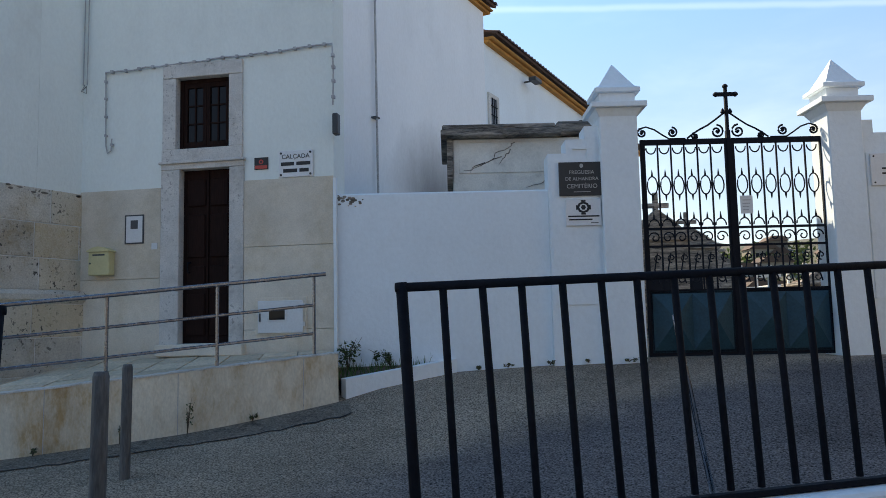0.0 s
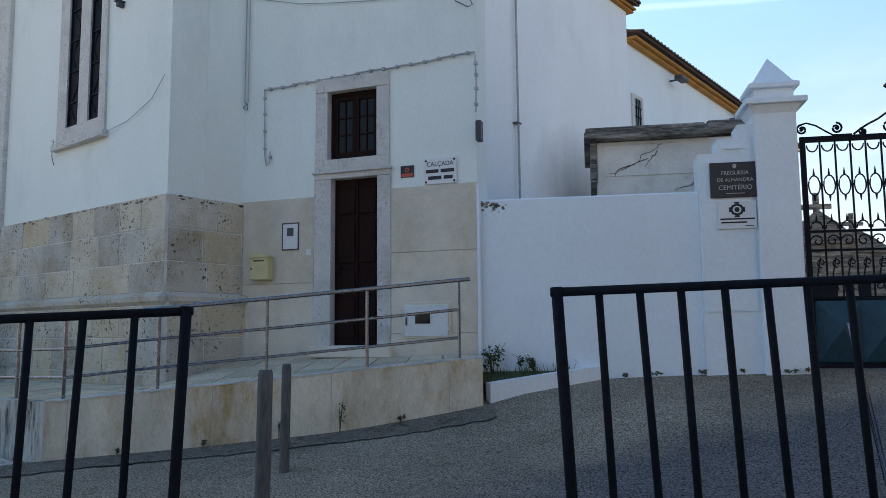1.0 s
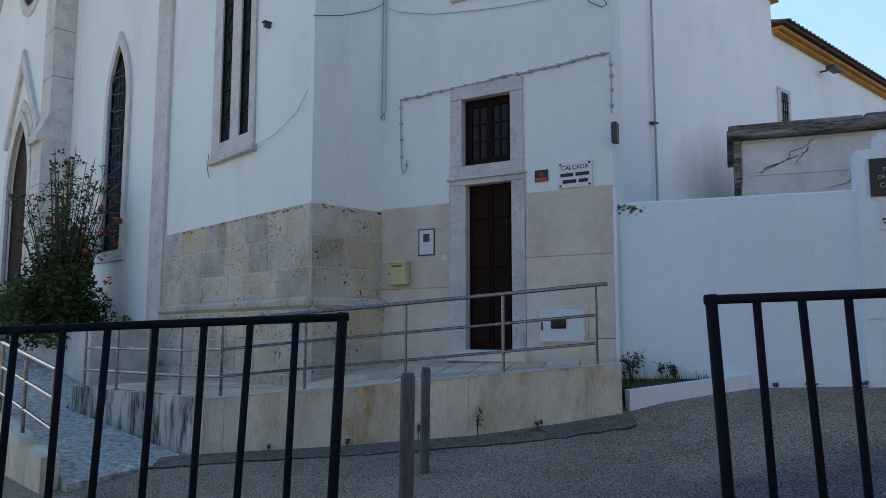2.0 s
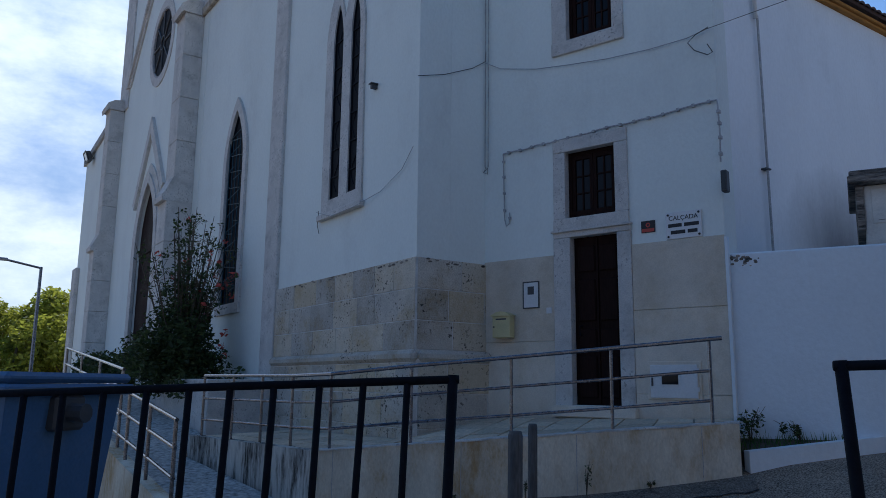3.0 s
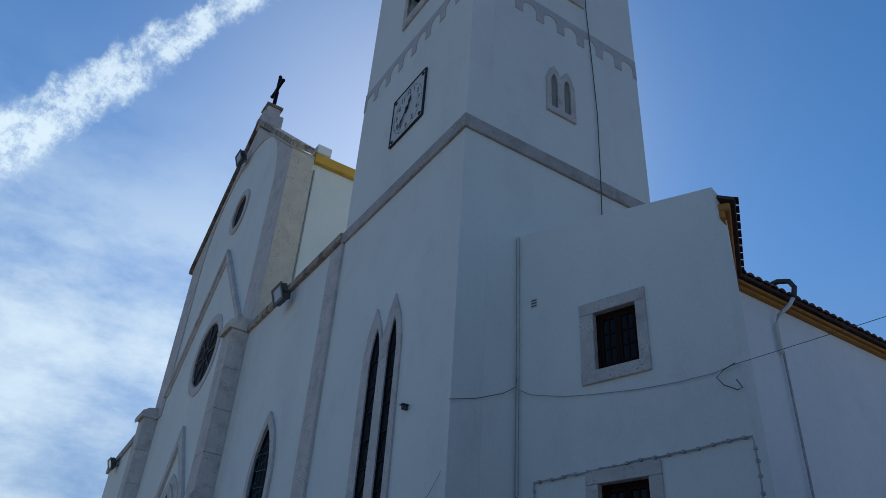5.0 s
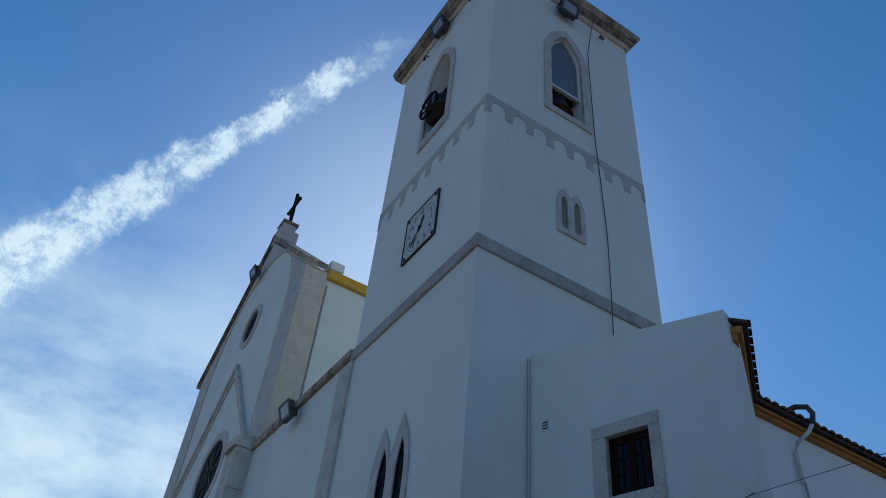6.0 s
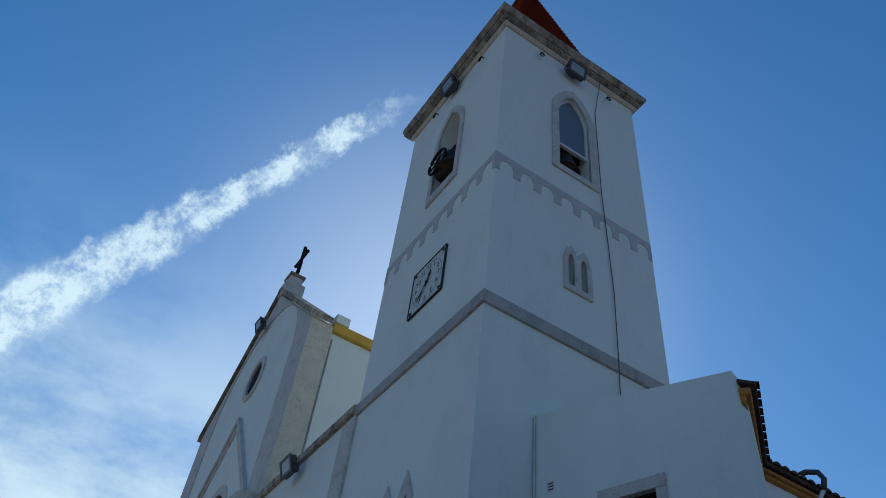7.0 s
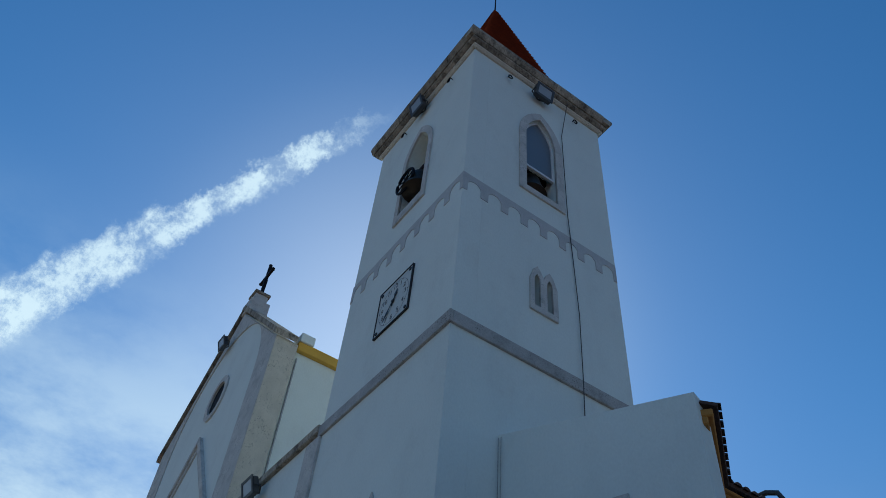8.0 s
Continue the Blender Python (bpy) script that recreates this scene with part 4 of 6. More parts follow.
def stone_frame(outer, inner, label):
    """Jambs, lintel and sill of an opening as separate stones."""
    (x0, x1, z0, z1), (a, b, c0, c1) = outer, inner
    part("lintel", boxed(x0, x1, -0.035, 0.16, c1, z1, bevel=0.006), STONE, annex, label, at=ANNEX)
    part("jamb", boxed(x0, a, -0.032, 0.16, c0, c1 - 0.003, bevel=0.006), STONE, annex, label, at=ANNEX)
    part("jamb", boxed(b, x1, -0.032, 0.16, c0, c1 - 0.003, bevel=0.006), STONE, annex, label, at=ANNEX)
    if c0 > z0:
        part("sill", boxed(x0, x1, -0.045, 0.16, z0, c0 - 0.003, bevel=0.006), STONE, annex, label, at=ANNEX)


stone_frame((1.17, 2.25, 6.12, 7.42), (1.402, 2.088, 6.312, 7.228), "pale limestone window frame")
stone_frame((1.16, 2.25, 3.60, 4.89), (1.342, 2.068, 3.782, 4.708), "pale limestone window frame")
stone_frame((1.15, 2.27, 1.30, 3.60), (1.402, 2.078, 1.30, 3.518), "pale limestone door frame")
part("drip", boxed(1.13, 2.29, -0.07, 0.0, 3.590, 3.62, bevel=0.006), STONE, annex, at=ANNEX)
part("threshold", boxed(1.14, 2.30, -0.12, 0.2, 1.18, 1.325, bevel=0.012), SLABS, annex, "worn stone door step", at=ANNEX)
door = part("door", boxed(1.403, 2.077, 0.09, 0.14, 1.33, 3.517), WOOD, annex, "dark brown panelled wooden door, closed", at=ANNEX)
for x0, x1 in ((1.46, 1.71), (1.77, 2.02)):
    for z0, z1 in ((1.42, 1.95), (2.05, 2.30), (2.40, 2.95), (3.05, 3.40)):
        part("door_panel", boxed(x0, x1, 0.065, 0.095, z0, z1, bevel=0.014), WOOD, door, at=ANNEX)
part("door_stile", boxed(1.728, 1.752, 0.07, 0.095, 1.35, 3.50), WOOD, door, at=ANNEX)
part("handle", tubed([(1.50, 0.09, 2.34), (1.50, 0.02, 2.34), (1.50, 0.02, 2.22), (1.50, 0.09, 2.22)], 0.012, 6), IRON, door, "dark iron door pull", at=ANNEX)
# stone cladding panels of the lower wall
clad = thing("cladding", ANNEX @ pose(1.7, 0, 1.1), "beige stone slab cladding on the lower annex wall", "cladding", "structure")
for x0, x1, z0, z1 in ((0.01, 1.147, 0.9, 2.15), (0.01, 1.147, 2.155, 3.30), (2.273, 3.425, 0.9, 1.48), (2.273, 3.425, 1.485, 2.495), (2.273, 3.425, 2.50, 3.33)):
    part("slab", boxed(x0, x1, -0.022, -0.001, z0, z1, bevel=0.004), SLABS, clad, at=ANNEX)

# ---------------------------------------------------------------- wing behind the annex
wing = thing("church_wing", pose(-7.5, 12, 0), "whitewashed church wing with ochre eaves and tiled roof", "building")
part("wall", boxed(-7.3, -6.85, 9.25, 15.38, -0.5, 8.45), SOOTWHITE, wing)
part("wall", boxed(-14, -7.31, 15.08, 15.38, -0.5, 8.45), WHITE2, wing)
eave(wing, (-6.85, 9.45), (-6.85, 15.6), 8.46, 0.22, drop=0.10)
part("wall", boxed(-7.3, -6.95, 15.40, 30, -0.5, 7.84), WHITE2, wing)
eave(wing, (-6.95, 15.62), (-6.95, 30), 7.83, 0.30, drop=0.15)
part("window_surround", plate(rect(15.71, 16.29, 5.3, 6.72), [rect(15.82, 16.19, 5.4, 6.63)], -0.04, 0.0), STONE, wing, at=pose(-6.95, 0, 0, 0, 0, 90))
# pale pane colour paints in the sky's reflection on this window
bw = part("window", boxed(15.82, 16.19, -0.02, 0.0, 5.4, 6.63), PALEGLASS, wing, "small barred window", at=pose(-6.95, 0, 0, 0, 0, 90))
for k in range(3):
    part("grille_bar", boxed(15.90 + 0.095 * k, 15.92 + 0.095 * k, -0.05, -0.03, 5.4, 6.63), IRON, bw, at=pose(-6.95, 0, 0, 0, 0, 90))
for k in range(5):
    part("grille_bar", boxed(15.82, 16.19, -0.045, -0.03, 5.55 + 0.22 * k, 5.57 + 0.22 * k), IRON, bw, at=pose(-6.95, 0, 0, 0, 0, 90))

# ---------------------------------------------------------------- cemetery wall, pillars, gate
cwall = thing("cemetery_wall", CEM @ pose(1.5, 0, 0.8), "white painted cemetery boundary wall, chipped at one corner", "wall", "structure")
part("wall_run", boxed(0.02, 2.67, 0.0, 0.35, 0.2, 3.11, bevel=0.02), WHITE2, cwall, at=CEM)


def stepped(mirror, x0):
    pts = [(0, 0.3), (0.66, 0.3), (0.66, 3.86), (0.455, 3.86), (0.455, 3.70), (0.22, 3.70), (0.22, 3.53), (0.0, 3.53)]
    return [((x0 + (0.66 - x if mirror else x)), z) for x, z in (reversed(pts) if mirror else pts)]


def gate_pillar(x0, x1, mirror):
    p = thing("gate_pillar", CEM @ pose((x0 + x1) / 2, 0.1, 0.9), "white gate pillar with stepped cap and pyramid top", "pillar", group="gate pillars")
    part("shaft", boxed(x0, x1, -0.16, 0.30, 0.2, 3.97, bevel=0.012), WHITE2, p, at=CEM)
    for lo, hi, z0, z1 in ((0.0, 0.055, 3.95, 4.045), (0.105, 0.105, 4.045, 4.112), (0.09, 0.0, 4.112, 4.135), (-0.012, -0.012, 4.135, 4.245), (0.045, 0.045, 4.245, 4.30), (0.04, -0.01, 4.30, 4.33)):
        rings = [[(x0 - o, -0.16 - o, z), (x1 + o, -0.16 - o, z), (x1 + o, 0.30 + o, z), (x0 - o, 0.30 + o, z)] for o, z in ((lo, z0), (hi, z1))]
        bm = bmesh.new()
        low, top = [[bm.verts.new(q) for q in ring] for ring in rings]
        for k in range(4):
            bm.faces.new((low[k], low[(k + 1) % 4], top[(k + 1) % 4], top[k]))
        bm.faces.new(low[::-1])
        bm.faces.new(top)
        bmesh.ops.bevel(bm, geom=list(bm.edges), offset=0.006, segments=1, affect="EDGES")
        part("cap", bm, WHITE2, p, at=CEM)
    bm = bmesh.new()
    c = [bm.verts.new((x, y, 4.328)) for x, y in ((x0 + 0.015, -0.15), (x1 - 0.015, -0.15), (x1 - 0.015, 0.29), (x0 + 0.015, 0.29))]
    tip = bm.verts.new(((x0 + x1) / 2, 0.07, 4.67))
    for k in range(4):
        bm.faces.new((c[k], c[(k + 1) % 4], tip))
    bm.faces.new(c[::-1])
    part("pyramid", bm, WHITE2, p, at=CEM)
    xs = x1 - 0.035 if mirror else x0 - 0.625
    part("stepped_panel", plate(stepped(mirror, xs), [], -0.07, 0.30), WHITE2, p, at=CEM)
    xp = xs + (0.09 if mirror else 0.03)
    part("raised_panel", plate([(xp, 1.70), (xp + 0.56, 1.70), (xp + 0.56, 3.74), (xp + 0.44, 3.74), (xp + 0.44, 3.45), (xp, 3.45)], [], -0.085, -0.06), WHITE2, p, at=CEM)
    part("raised_panel", boxed(xp + 0.27, xp + 0.50, -0.089, -0.06, 3.575, 3.60), WHITE2, p, at=CEM)
    return p


gate_pillar(3.28, 3.735, False)
gate_pillar(6.02, 6.43, True)
part("wall_run", boxed(7.07, 14, 0.0, 0.35, 0.2, 3.11, bevel=0.02), WHITE2, cwall, at=CEM)
def leaf_cloud(bm, rng, centre, radii, count, size, droop=0.3):
    for _ in range(count):
        while True:
            v = Vector((rng.uniform(-1, 1), rng.uniform(-1, 1), rng.uniform(-1, 1)))
            if 0.15 < v.length < 1:
                break
        p = Vector(centre) + Vector((v.x * radii[0], v.y * radii[1], v.z * radii[2]))
        u = Vector((rng.gauss(0, 1), rng.gauss(0, 1), rng.gauss(0, 0.6))).normalized()
        w = u.orthogonal().normalized()
        w = (w * math.cos(rng.random() * 6.28) + u.cross(w) * math.sin(rng.random() * 6.28))
        s = size * rng.uniform(0.6, 1.3)
        a, b, c, e_ = p - u * s, p + w * s * 0.42, p + u * s, p - w * s * 0.42
        bm.faces.new([bm.verts.new(q) for q in (a, b, c, e_)])


def scroll(cx, cz, r, turn0, turns, sgn=1, y=0.0, n=18):
    """A spiral in the x-z plane that winds in to its eye."""
    return [(cx + r * (1 - 0.8 * k / n) * math.cos(turn0 + sgn * turns * 2 * math.pi * k / n), y, cz + r * (1 - 0.8 * k / n) * math.sin(turn0 + sgn * turns * 2 * math.pi * k / n)) for k in range(n + 1)]


gate = thing("cemetery_gate", CEM @ pose(4.98, 0.1, 1.0), "tall black wrought iron cemetery double gate with a cross, closed", "gate")
GY = 0.06
G0, G1 = 3.81, 6.045
GM = 4.893
GAT = CEM @ pose(0, GY, 0)
for side, (a, b) in enumerate(((G0, GM - 0.01), (GM + 0.01, G1))):
    leaf = part("gate_leaf", plate(rect(a, b, 1.06, 3.70), [rect(a + 0.038, b - 0.038, 1.86, 2.37), rect(a + 0.038, b - 0.038, 2.395, 2.585), rect(a + 0.038, b - 0.038, 2.612, 3.635)], -0.02, 0.02), IRON, gate, at=GAT)
    part("sheet_panel", boxed(a + 0.04, b - 0.04, -0.012, -0.02 + 0.0, 1.10, 1.84), GATEGREEN, leaf, "dark green pressed sheet panel", at=GAT)
    # pressed pyramids, two to a leaf
    half = (b - a - 0.12) / 2
    for xa in (a + 0.06, a + 0.06 + half):
        bm = bmesh.new()
        ring = [bm.verts.new(p) for p in ((xa, -0.021, 1.13), (xa + half, -0.021, 1.13), (xa + half, -0.021, 1.81), (xa, -0.021, 1.81))]
        top = bm.verts.new((xa + half / 2, -0.17, 1.50))
        for k in range(4):
            bm.faces.new((ring[k], ring[(k + 1) % 4], top))
        part("pressed_pyramid", bm, GATEGREEN, leaf, at=GAT)
    n = 6
    step = (b - a - 0.1) / n
    for i in range(n):
        x = a + 0.05 + step * (i + 0.5)
        part("bar", boxed(x - step / 2 - 0.009, x - step / 2 + 0.009, -0.009, 0.009, 1.86, 3.64), IRON, leaf, at=GAT)
        part("ring", tubed([(x + 0.062 * math.cos(k * math.pi / 8), 0, 3.13 + 0.115 * math.sin(k * math.pi / 8)) for k in range(16)], 0.009, 5, closed=True), IRON, leaf, at=GAT)
        part("spear", tubed([(x, 0, 3.24), (x, 0, 3.29), (x, 0, 3.33)], 0.016, 5, r1=0.003), IRON, leaf, at=GAT)
        part("spear", tubed([(x, 0, 3.02), (x, 0, 2.97), (x, 0, 2.94)], 0.016, 5, r1=0.003), IRON, leaf, at=GAT)
        part("hoop", tubed([(x + 0.06 * math.cos(math.pi + k * math.pi / 8), 0, 3.60 + 0.075 * math.sin(math.pi + k * math.pi / 8)) for k in range(9)], 0.009, 5), IRON, leaf, at=GAT)
        part("hoop", tubed([(x + 0.065 * math.cos(k * math.pi / 8), 0, 2.63 + 0.085 * math.sin(k * math.pi / 8)) for k in range(9)], 0.009, 5), IRON, leaf, at=GAT)
        part("spear", tubed([(x, 0, 2.71), (x, 0, 2.76), (x, 0, 2.80)], 0.016, 5, r1=0.003), IRON, leaf, at=GAT)
        part("scroll", tubed(scroll(x, 2.49, 0.075, 0 if i % 2 else math.pi, 1.2, 1 if i % 2 else -1), 0.009, 5), IRON, leaf, at=GAT)
        part("scroll", tubed(scroll(x - 0.03, 1.98, 0.055, math.pi / 2, 1.1, -1), 0.008, 5), IRON, leaf, at=GAT)
        part("scroll", tubed(scroll(x + 0.03, 2.24, 0.055, -math.pi / 2, 1.1, -1), 0.008, 5), IRON, leaf, at=GAT)
        part("bar", tubed([(x + 0.03, 0, 1.93), (x - 0.02, 0, 2.1), (x + 0.02, 0, 2.3)], 0.009, 5), IRON, leaf, at=GAT)
# crest with cross
part("crest_bar", boxed(GM - 0.024, GM + 0.024, -0.03, 0.03, 1.06, 3.80), IRON, gate, at=GAT)
part("cross", boxed(GM - 0.018, GM + 0.018, -0.02, 0.02, 3.78, 4.355), IRON, gate, "black iron cross", at=GAT)
part("cross_arm", boxed(GM - 0.12, GM + 0.12, -0.018, 0.018, 4.232, 4.277), IRON, gate, at=GAT)
for dx, dz in ((-0.12, 4.254), (0.12, 4.254), (0, 4.355)):
    part("cross_knob", turned([(0.012, -0.03), (0.036, -0.008), (0.036, 0.008), (0.012, 0.03)], 8), IRON, gate, at=GAT @ pose(GM + dx, 0, dz))
for sg in (-1, 1):
    part("crest_rail", tubed([(GM + sg * u, 0, z) for u, z in ((0.03, 4.02), (0.06, 4.0), (0.14, 3.94), (0.24, 3.87), (0.34, 3.82), (0.42, 3.77), (0.50, 3.71))], 0.012, 6), IRON, gate, at=GAT)
    part("crest_rail", tubed([(GM + sg * u, 0, z) for u, z in ((0.52, 3.71), (0.72, 3.71), (0.80, 3.76), (0.90, 3.83), (1.0, 3.865), (1.09, 3.84))], 0.010, 6), IRON, gate, at=GAT)
    part("crest_stud", turned([(0.018, -0.02), (0.03, 0.0), (0.018, 0.03), (0.004, 0.05)], 8), IRON, gate, at=GAT @ pose(GM + sg * 0.045, 0, 4.03))
    for u, r, z, w in ((0.13, 0.085, 3.79, 1), (0.40, 0.045, 3.735, -1), (0.68, 0.065, 3.79, 1), (1.05, 0.06, 3.79, -1)):
        part("crest_scroll", tubed(scroll(GM + sg * u, z, r, math.pi / 2, 1.5, sg * w), 0.013, 6), IRON, gate, at=GAT)
        part("scroll_eye", turned([(0.016, -0.014), (0.02, 0), (0.016, 0.014)], 8), IRON, gate, at=GAT @ pose(GM + sg * u, 0, z, 90))
notice = thing("notice_card", GAT @ pose(GM + 0.17, -0.04, 2.9), "small white paper notice tied to the gate", "notice")
part("card", boxed(-0.075, 0.075, -0.003, 0.003, -0.10, 0.12), PLAQUE, notice, at=GAT @ pose(GM + 0.17, -0.03, 2.86))
for k in range(4):
    part("text_line", boxed(-0.05, 0.05 - 0.01 * k, -0.005, -0.0031, 0.06 - 0.04 * k, 0.07 - 0.04 * k), CONDUIT, notice, at=GAT @ pose(GM + 0.17, -0.03, 2.86))

# signs on the pillar
sg1 = thing("cemetery_sign", CEM @ pose(3.12, -0.1, 3.2), "black stone cemetery sign with pale lettering on the white pillar", "sign")
part("board", boxed(2.777, 3.325, -0.115, -0.087, 3.003, 3.412, bevel=0.004), SLATE, sg1, at=CEM)
for text, z, size in (("FREGUESIA", 3.285, 0.062), ("DE ALHANDRA", 3.205, 0.058), ("CEMITÉRIO", 3.115, 0.074)):
    words("lettering", text, size, CEM @ pose(3.05, -0.117, z), SILVER, sg1)
part("emblem", plate(oval(3.05, 3.365, 0.022, 0.026, 12), [], -0.12, -0.115), SILVER, sg1, at=CEM)
part("text_line", boxed(2.95, 3.15, -0.118, -0.115, 3.045, 3.052), SILVER, sg1, at=CEM)
sg2 = thing("white_plaque", CEM @ pose(3.1, -0.1, 2.8), "small white enamel plaque with an emblem and two dark text lines", "plaque")
part("board", boxed(2.845, 3.268, -0.11, -0.087, 2.64, 2.962, bevel=0.004), PLAQUE, sg2, at=CEM)
part("emblem", plate(oval(3.057, 2.86, 0.078, 0.072, 8), [oval(3.057, 2.86, 0.05, 0.045, 8)], -0.113, -0.11), INK, sg2, at=CEM)
part("emblem", plate(oval(3.057, 2.86, 0.03, 0.032, 6), [], -0.113, -0.11), INK, sg2, at=CEM)
for k in range(4):
    part("emblem_ray", boxed(-0.028, 0.028, -0.003, 0.0, 0.068, 0.088), INK, sg2, at=CEM @ pose(3.057, -0.11, 2.86, 0, 90 * k, 0))
for z, a, b in ((2.745, 2.87, 3.245), (2.705, 2.88, 3.16)):
    part("text_line", boxed(a, b, -0.113, -0.11, z, z + 0.017), INK, sg2, at=CEM)
part("text_line", boxed(3.14, 3.23, -0.113, -0.11, 2.668, 2.676), INK, sg2, at=CEM)
sg3 = thing("white_plaque", CEM @ pose(6.9, -0.1, 3.0), "small white enamel plaque with screws on the gate pier", "plaque")
part("board", boxed(6.52, 6.95, -0.112, -0.087, 3.045, 3.435, bevel=0.004), PLAQUE, sg3, at=CEM)
for z in (3.24, 3.18):
    part("text_line", boxed(6.65, 6.90, -0.116, -0.112, z, z + 0.02), INK, sg3, at=CEM)
for x in (6.56, 6.91):
    for z in (3.08, 3.40):
        part("screw", turned([(0.012, 0), (0.010, 0.006)], 8), INK, sg3, at=CEM @ pose(x, -0.112, z, 90))
# chipped paint at the wall's corner
chips = random.Random(9)
for k in range(26):
    x, z, r = 0.10 + chips.random() * 0.30, 3.09 - abs(chips.gauss(0, 0.09)), chips.uniform(0.006, 0.02)
    part("paint_chip", plate(oval(x, z, r * 1.5, r, 6), [], -0.0025, 0.001), MOSSY, cwall, at=CEM)

# tomb behind the wall
tomb = thing("tomb", CEM @ pose(2.3, 1.6, 1.0), "cracked marble tomb chamber under a lichen-black slab roof", "tomb")
part("body", boxed(1.52, 3.3, 1.0, 2.6, 0.5, 3.99, bevel=0.01), TOMBSTONE, tomb, at=CEM)
part("wall_panel", boxed(1.60, 3.2, 0.985, 1.0, 3.52, 3.94, bevel=0.004), TOMBSTONE, tomb, at=CEM)
part("side_post", boxed(1.44, 1.52, 0.96, 2.6, 3.45, 3.99), MOSSY, tomb, at=CEM)
part("roof_slab", boxed(1.36, 2.98, 0.82, 2.7, 4.0, 4.09, bevel=0.012), MOSSY, tomb, "lichen-black stone roof slab", at=CEM)
part("roof_slab", boxed(1.38, 2.90, 0.86, 2.7, 4.09, 4.16, bevel=0.015), MOSSY, tomb, at=CEM)
part("roof_slab", boxed(2.92, 3.5, 0.9, 2.7, 4.02, 4.19, bevel=0.03), MOSSY, tomb, at=CEM)
crk = random.Random(4)
for (x, z), n, lean in (((2.36, 3.93), 11, 0.05), ((2.30, 3.84), 7, 0.02), ((2.18, 3.74), 6, 0.07), ((2.75, 3.46), 6, 0.05), ((2.9, 3.40), 4, 0.03), ((1.95, 3.66), 4, 0.09)):
    pts = [(x, 0.983, z)]
    for k in range(n):
        pts.append((pts[-1][0] - crk.uniform(-0.01, 2 * lean), 0.983, max(3.2, pts[-1][2] - crk.uniform(0.0, 0.07))))
    part("crack", tubed(pts, 0.009, 4, r1=0.003), MOSSY, tomb, at=CEM)

# things seen through the gate


def through_gate(u, y):
    return 1.41 + (0.263 + 0.242 * u) * (y + 9.2)


for u, y, w, d, h, kind in ((0.06, 7.0, 1.3, 2.0, 2.35, 0), (0.22, 12, 1.6, 2.0, 2.6, 0), (0.50, 14, 1.1, 1.6, 1.2, 1), (0.66, 11, 1.1, 1.6, 1.0, 1), (0.85, 15, 1.6, 1.8, 1.3, 1), (0.38, 18, 1.4, 1.8, 2.3, 0), (0.58, 21, 1.4, 1.8, 1.7, 1), (0.92, 22, 1.6, 1.8, 1.9, 0), (0.05, 20, 1.8, 1.8, 3.4, 0), (0.75, 27, 1.6, 1.8, 2.0, 1)):
    x = through_gate(u, y)
    t = thing("tomb", CEM @ pose(x, y, 1.0), "dark grey stone family tomb with a cross" if kind == 0 else "low pale marble grave with a cross", "tomb", group="tombs in the cemetery")
    at = CEM @ pose(x, y, 0.8)
    mat = MOSSY if kind == 0 else TOMBSTONE
    part("body", boxed(-w / 2, w / 2, 0, d, 0, h, bevel=0.02), mat, t, at=at)
    part("cornice", boxed(-w / 2 - 0.08, w / 2 + 0.08, -0.08, d, h, h + 0.14, bevel=0.02), mat, t, at=at)
    if kind == 0:
        part("pediment", plate([(-w / 2, 0), (w / 2, 0), (w / 4, 0.3), (0.12, 0.45), (0, 0.55), (-0.12, 0.45), (-w / 4, 0.3)], [], 0, 0.3), mat, t, at=at @ pose(0, 0, h + 0.14))
        part("tomb_door", boxed(-w / 5, w / 5, -0.03, 0, 0, h * 0.7), IRON, t, at=at)
    part("cross", boxed(-0.05, 0.05, 0.1, 0.2, h, h + 1.05), mat, t, at=at)
    part("cross_arm", boxed(-0.28, 0.28, 0.11, 0.19, h + 0.72, h + 0.82), mat, t, at=at)


def hill_z(x, y):
    return -1.5 + 0.19 * (y - 60) + 1.6 * noise.noise(Vector((x * 0.05, y * 0.05, 0)))


single("far_hill", sheet([-20 + 6 * i for i in range(26)], [60 + 8 * i for i in range(14)], hill_z), FARHILL, CEM, "distant scrubby hillside beyond the cemetery", "hill", "structure", smooth=True)
hs = random.Random(12)
for k in range(26):
    y = hs.uniform(75, 145)
    x = through_gate(hs.uniform(-0.1, 1.1), y)
    w, d, h = hs.uniform(3, 6), 4, hs.uniform(2.0, 3.5)
    at = CEM @ pose(x, y, hill_z(x, y) - 0.7)
    hh = thing("house", at, "distant dull brown house with a tiled roof", "house", group="distant houses")
    part("wall", boxed(-w / 2, w / 2, 0, d, 0, h), FARWALL, hh, at=at)
    part("roof", plate([(-w / 2 - 0.3, h), (w / 2 + 0.3, h), (w / 2 - 1, h + 1.0), (-w / 2 + 1, h + 1.0)], [], -0.3, d), FARTILE, hh, at=at)
    for u in (-0.25, 0.25):
        part("window", boxed(w * u - 0.3, w * u + 0.3, -0.03, 0.02, h * 0.4, h * 0.75), DARKPANE, hh, at=at)
scrub = bmesh.new()
for k in range(300):
    y = hs.uniform(62, 150)
    x = through_gate(hs.uniform(-0.2, 1.2), y)
    leaf_cloud(scrub, hs, (x, y, hill_z(x, y) + 0.5), (1.6, 1.2, 1.0), 16, 0.6)
single("hillside_scrub", scrub, LEAF, CEM, "dark green scrub on the far hillside", "scrub", "stuff")

# ---------------------------------------------------------------- ramp in front of the annex
ramp = thing("ramp", pose(-6.8, 5.6, 0.4), "stained concrete access ramp with a kerb edge along the church wall", "ramp", "structure")
RA = 40.4
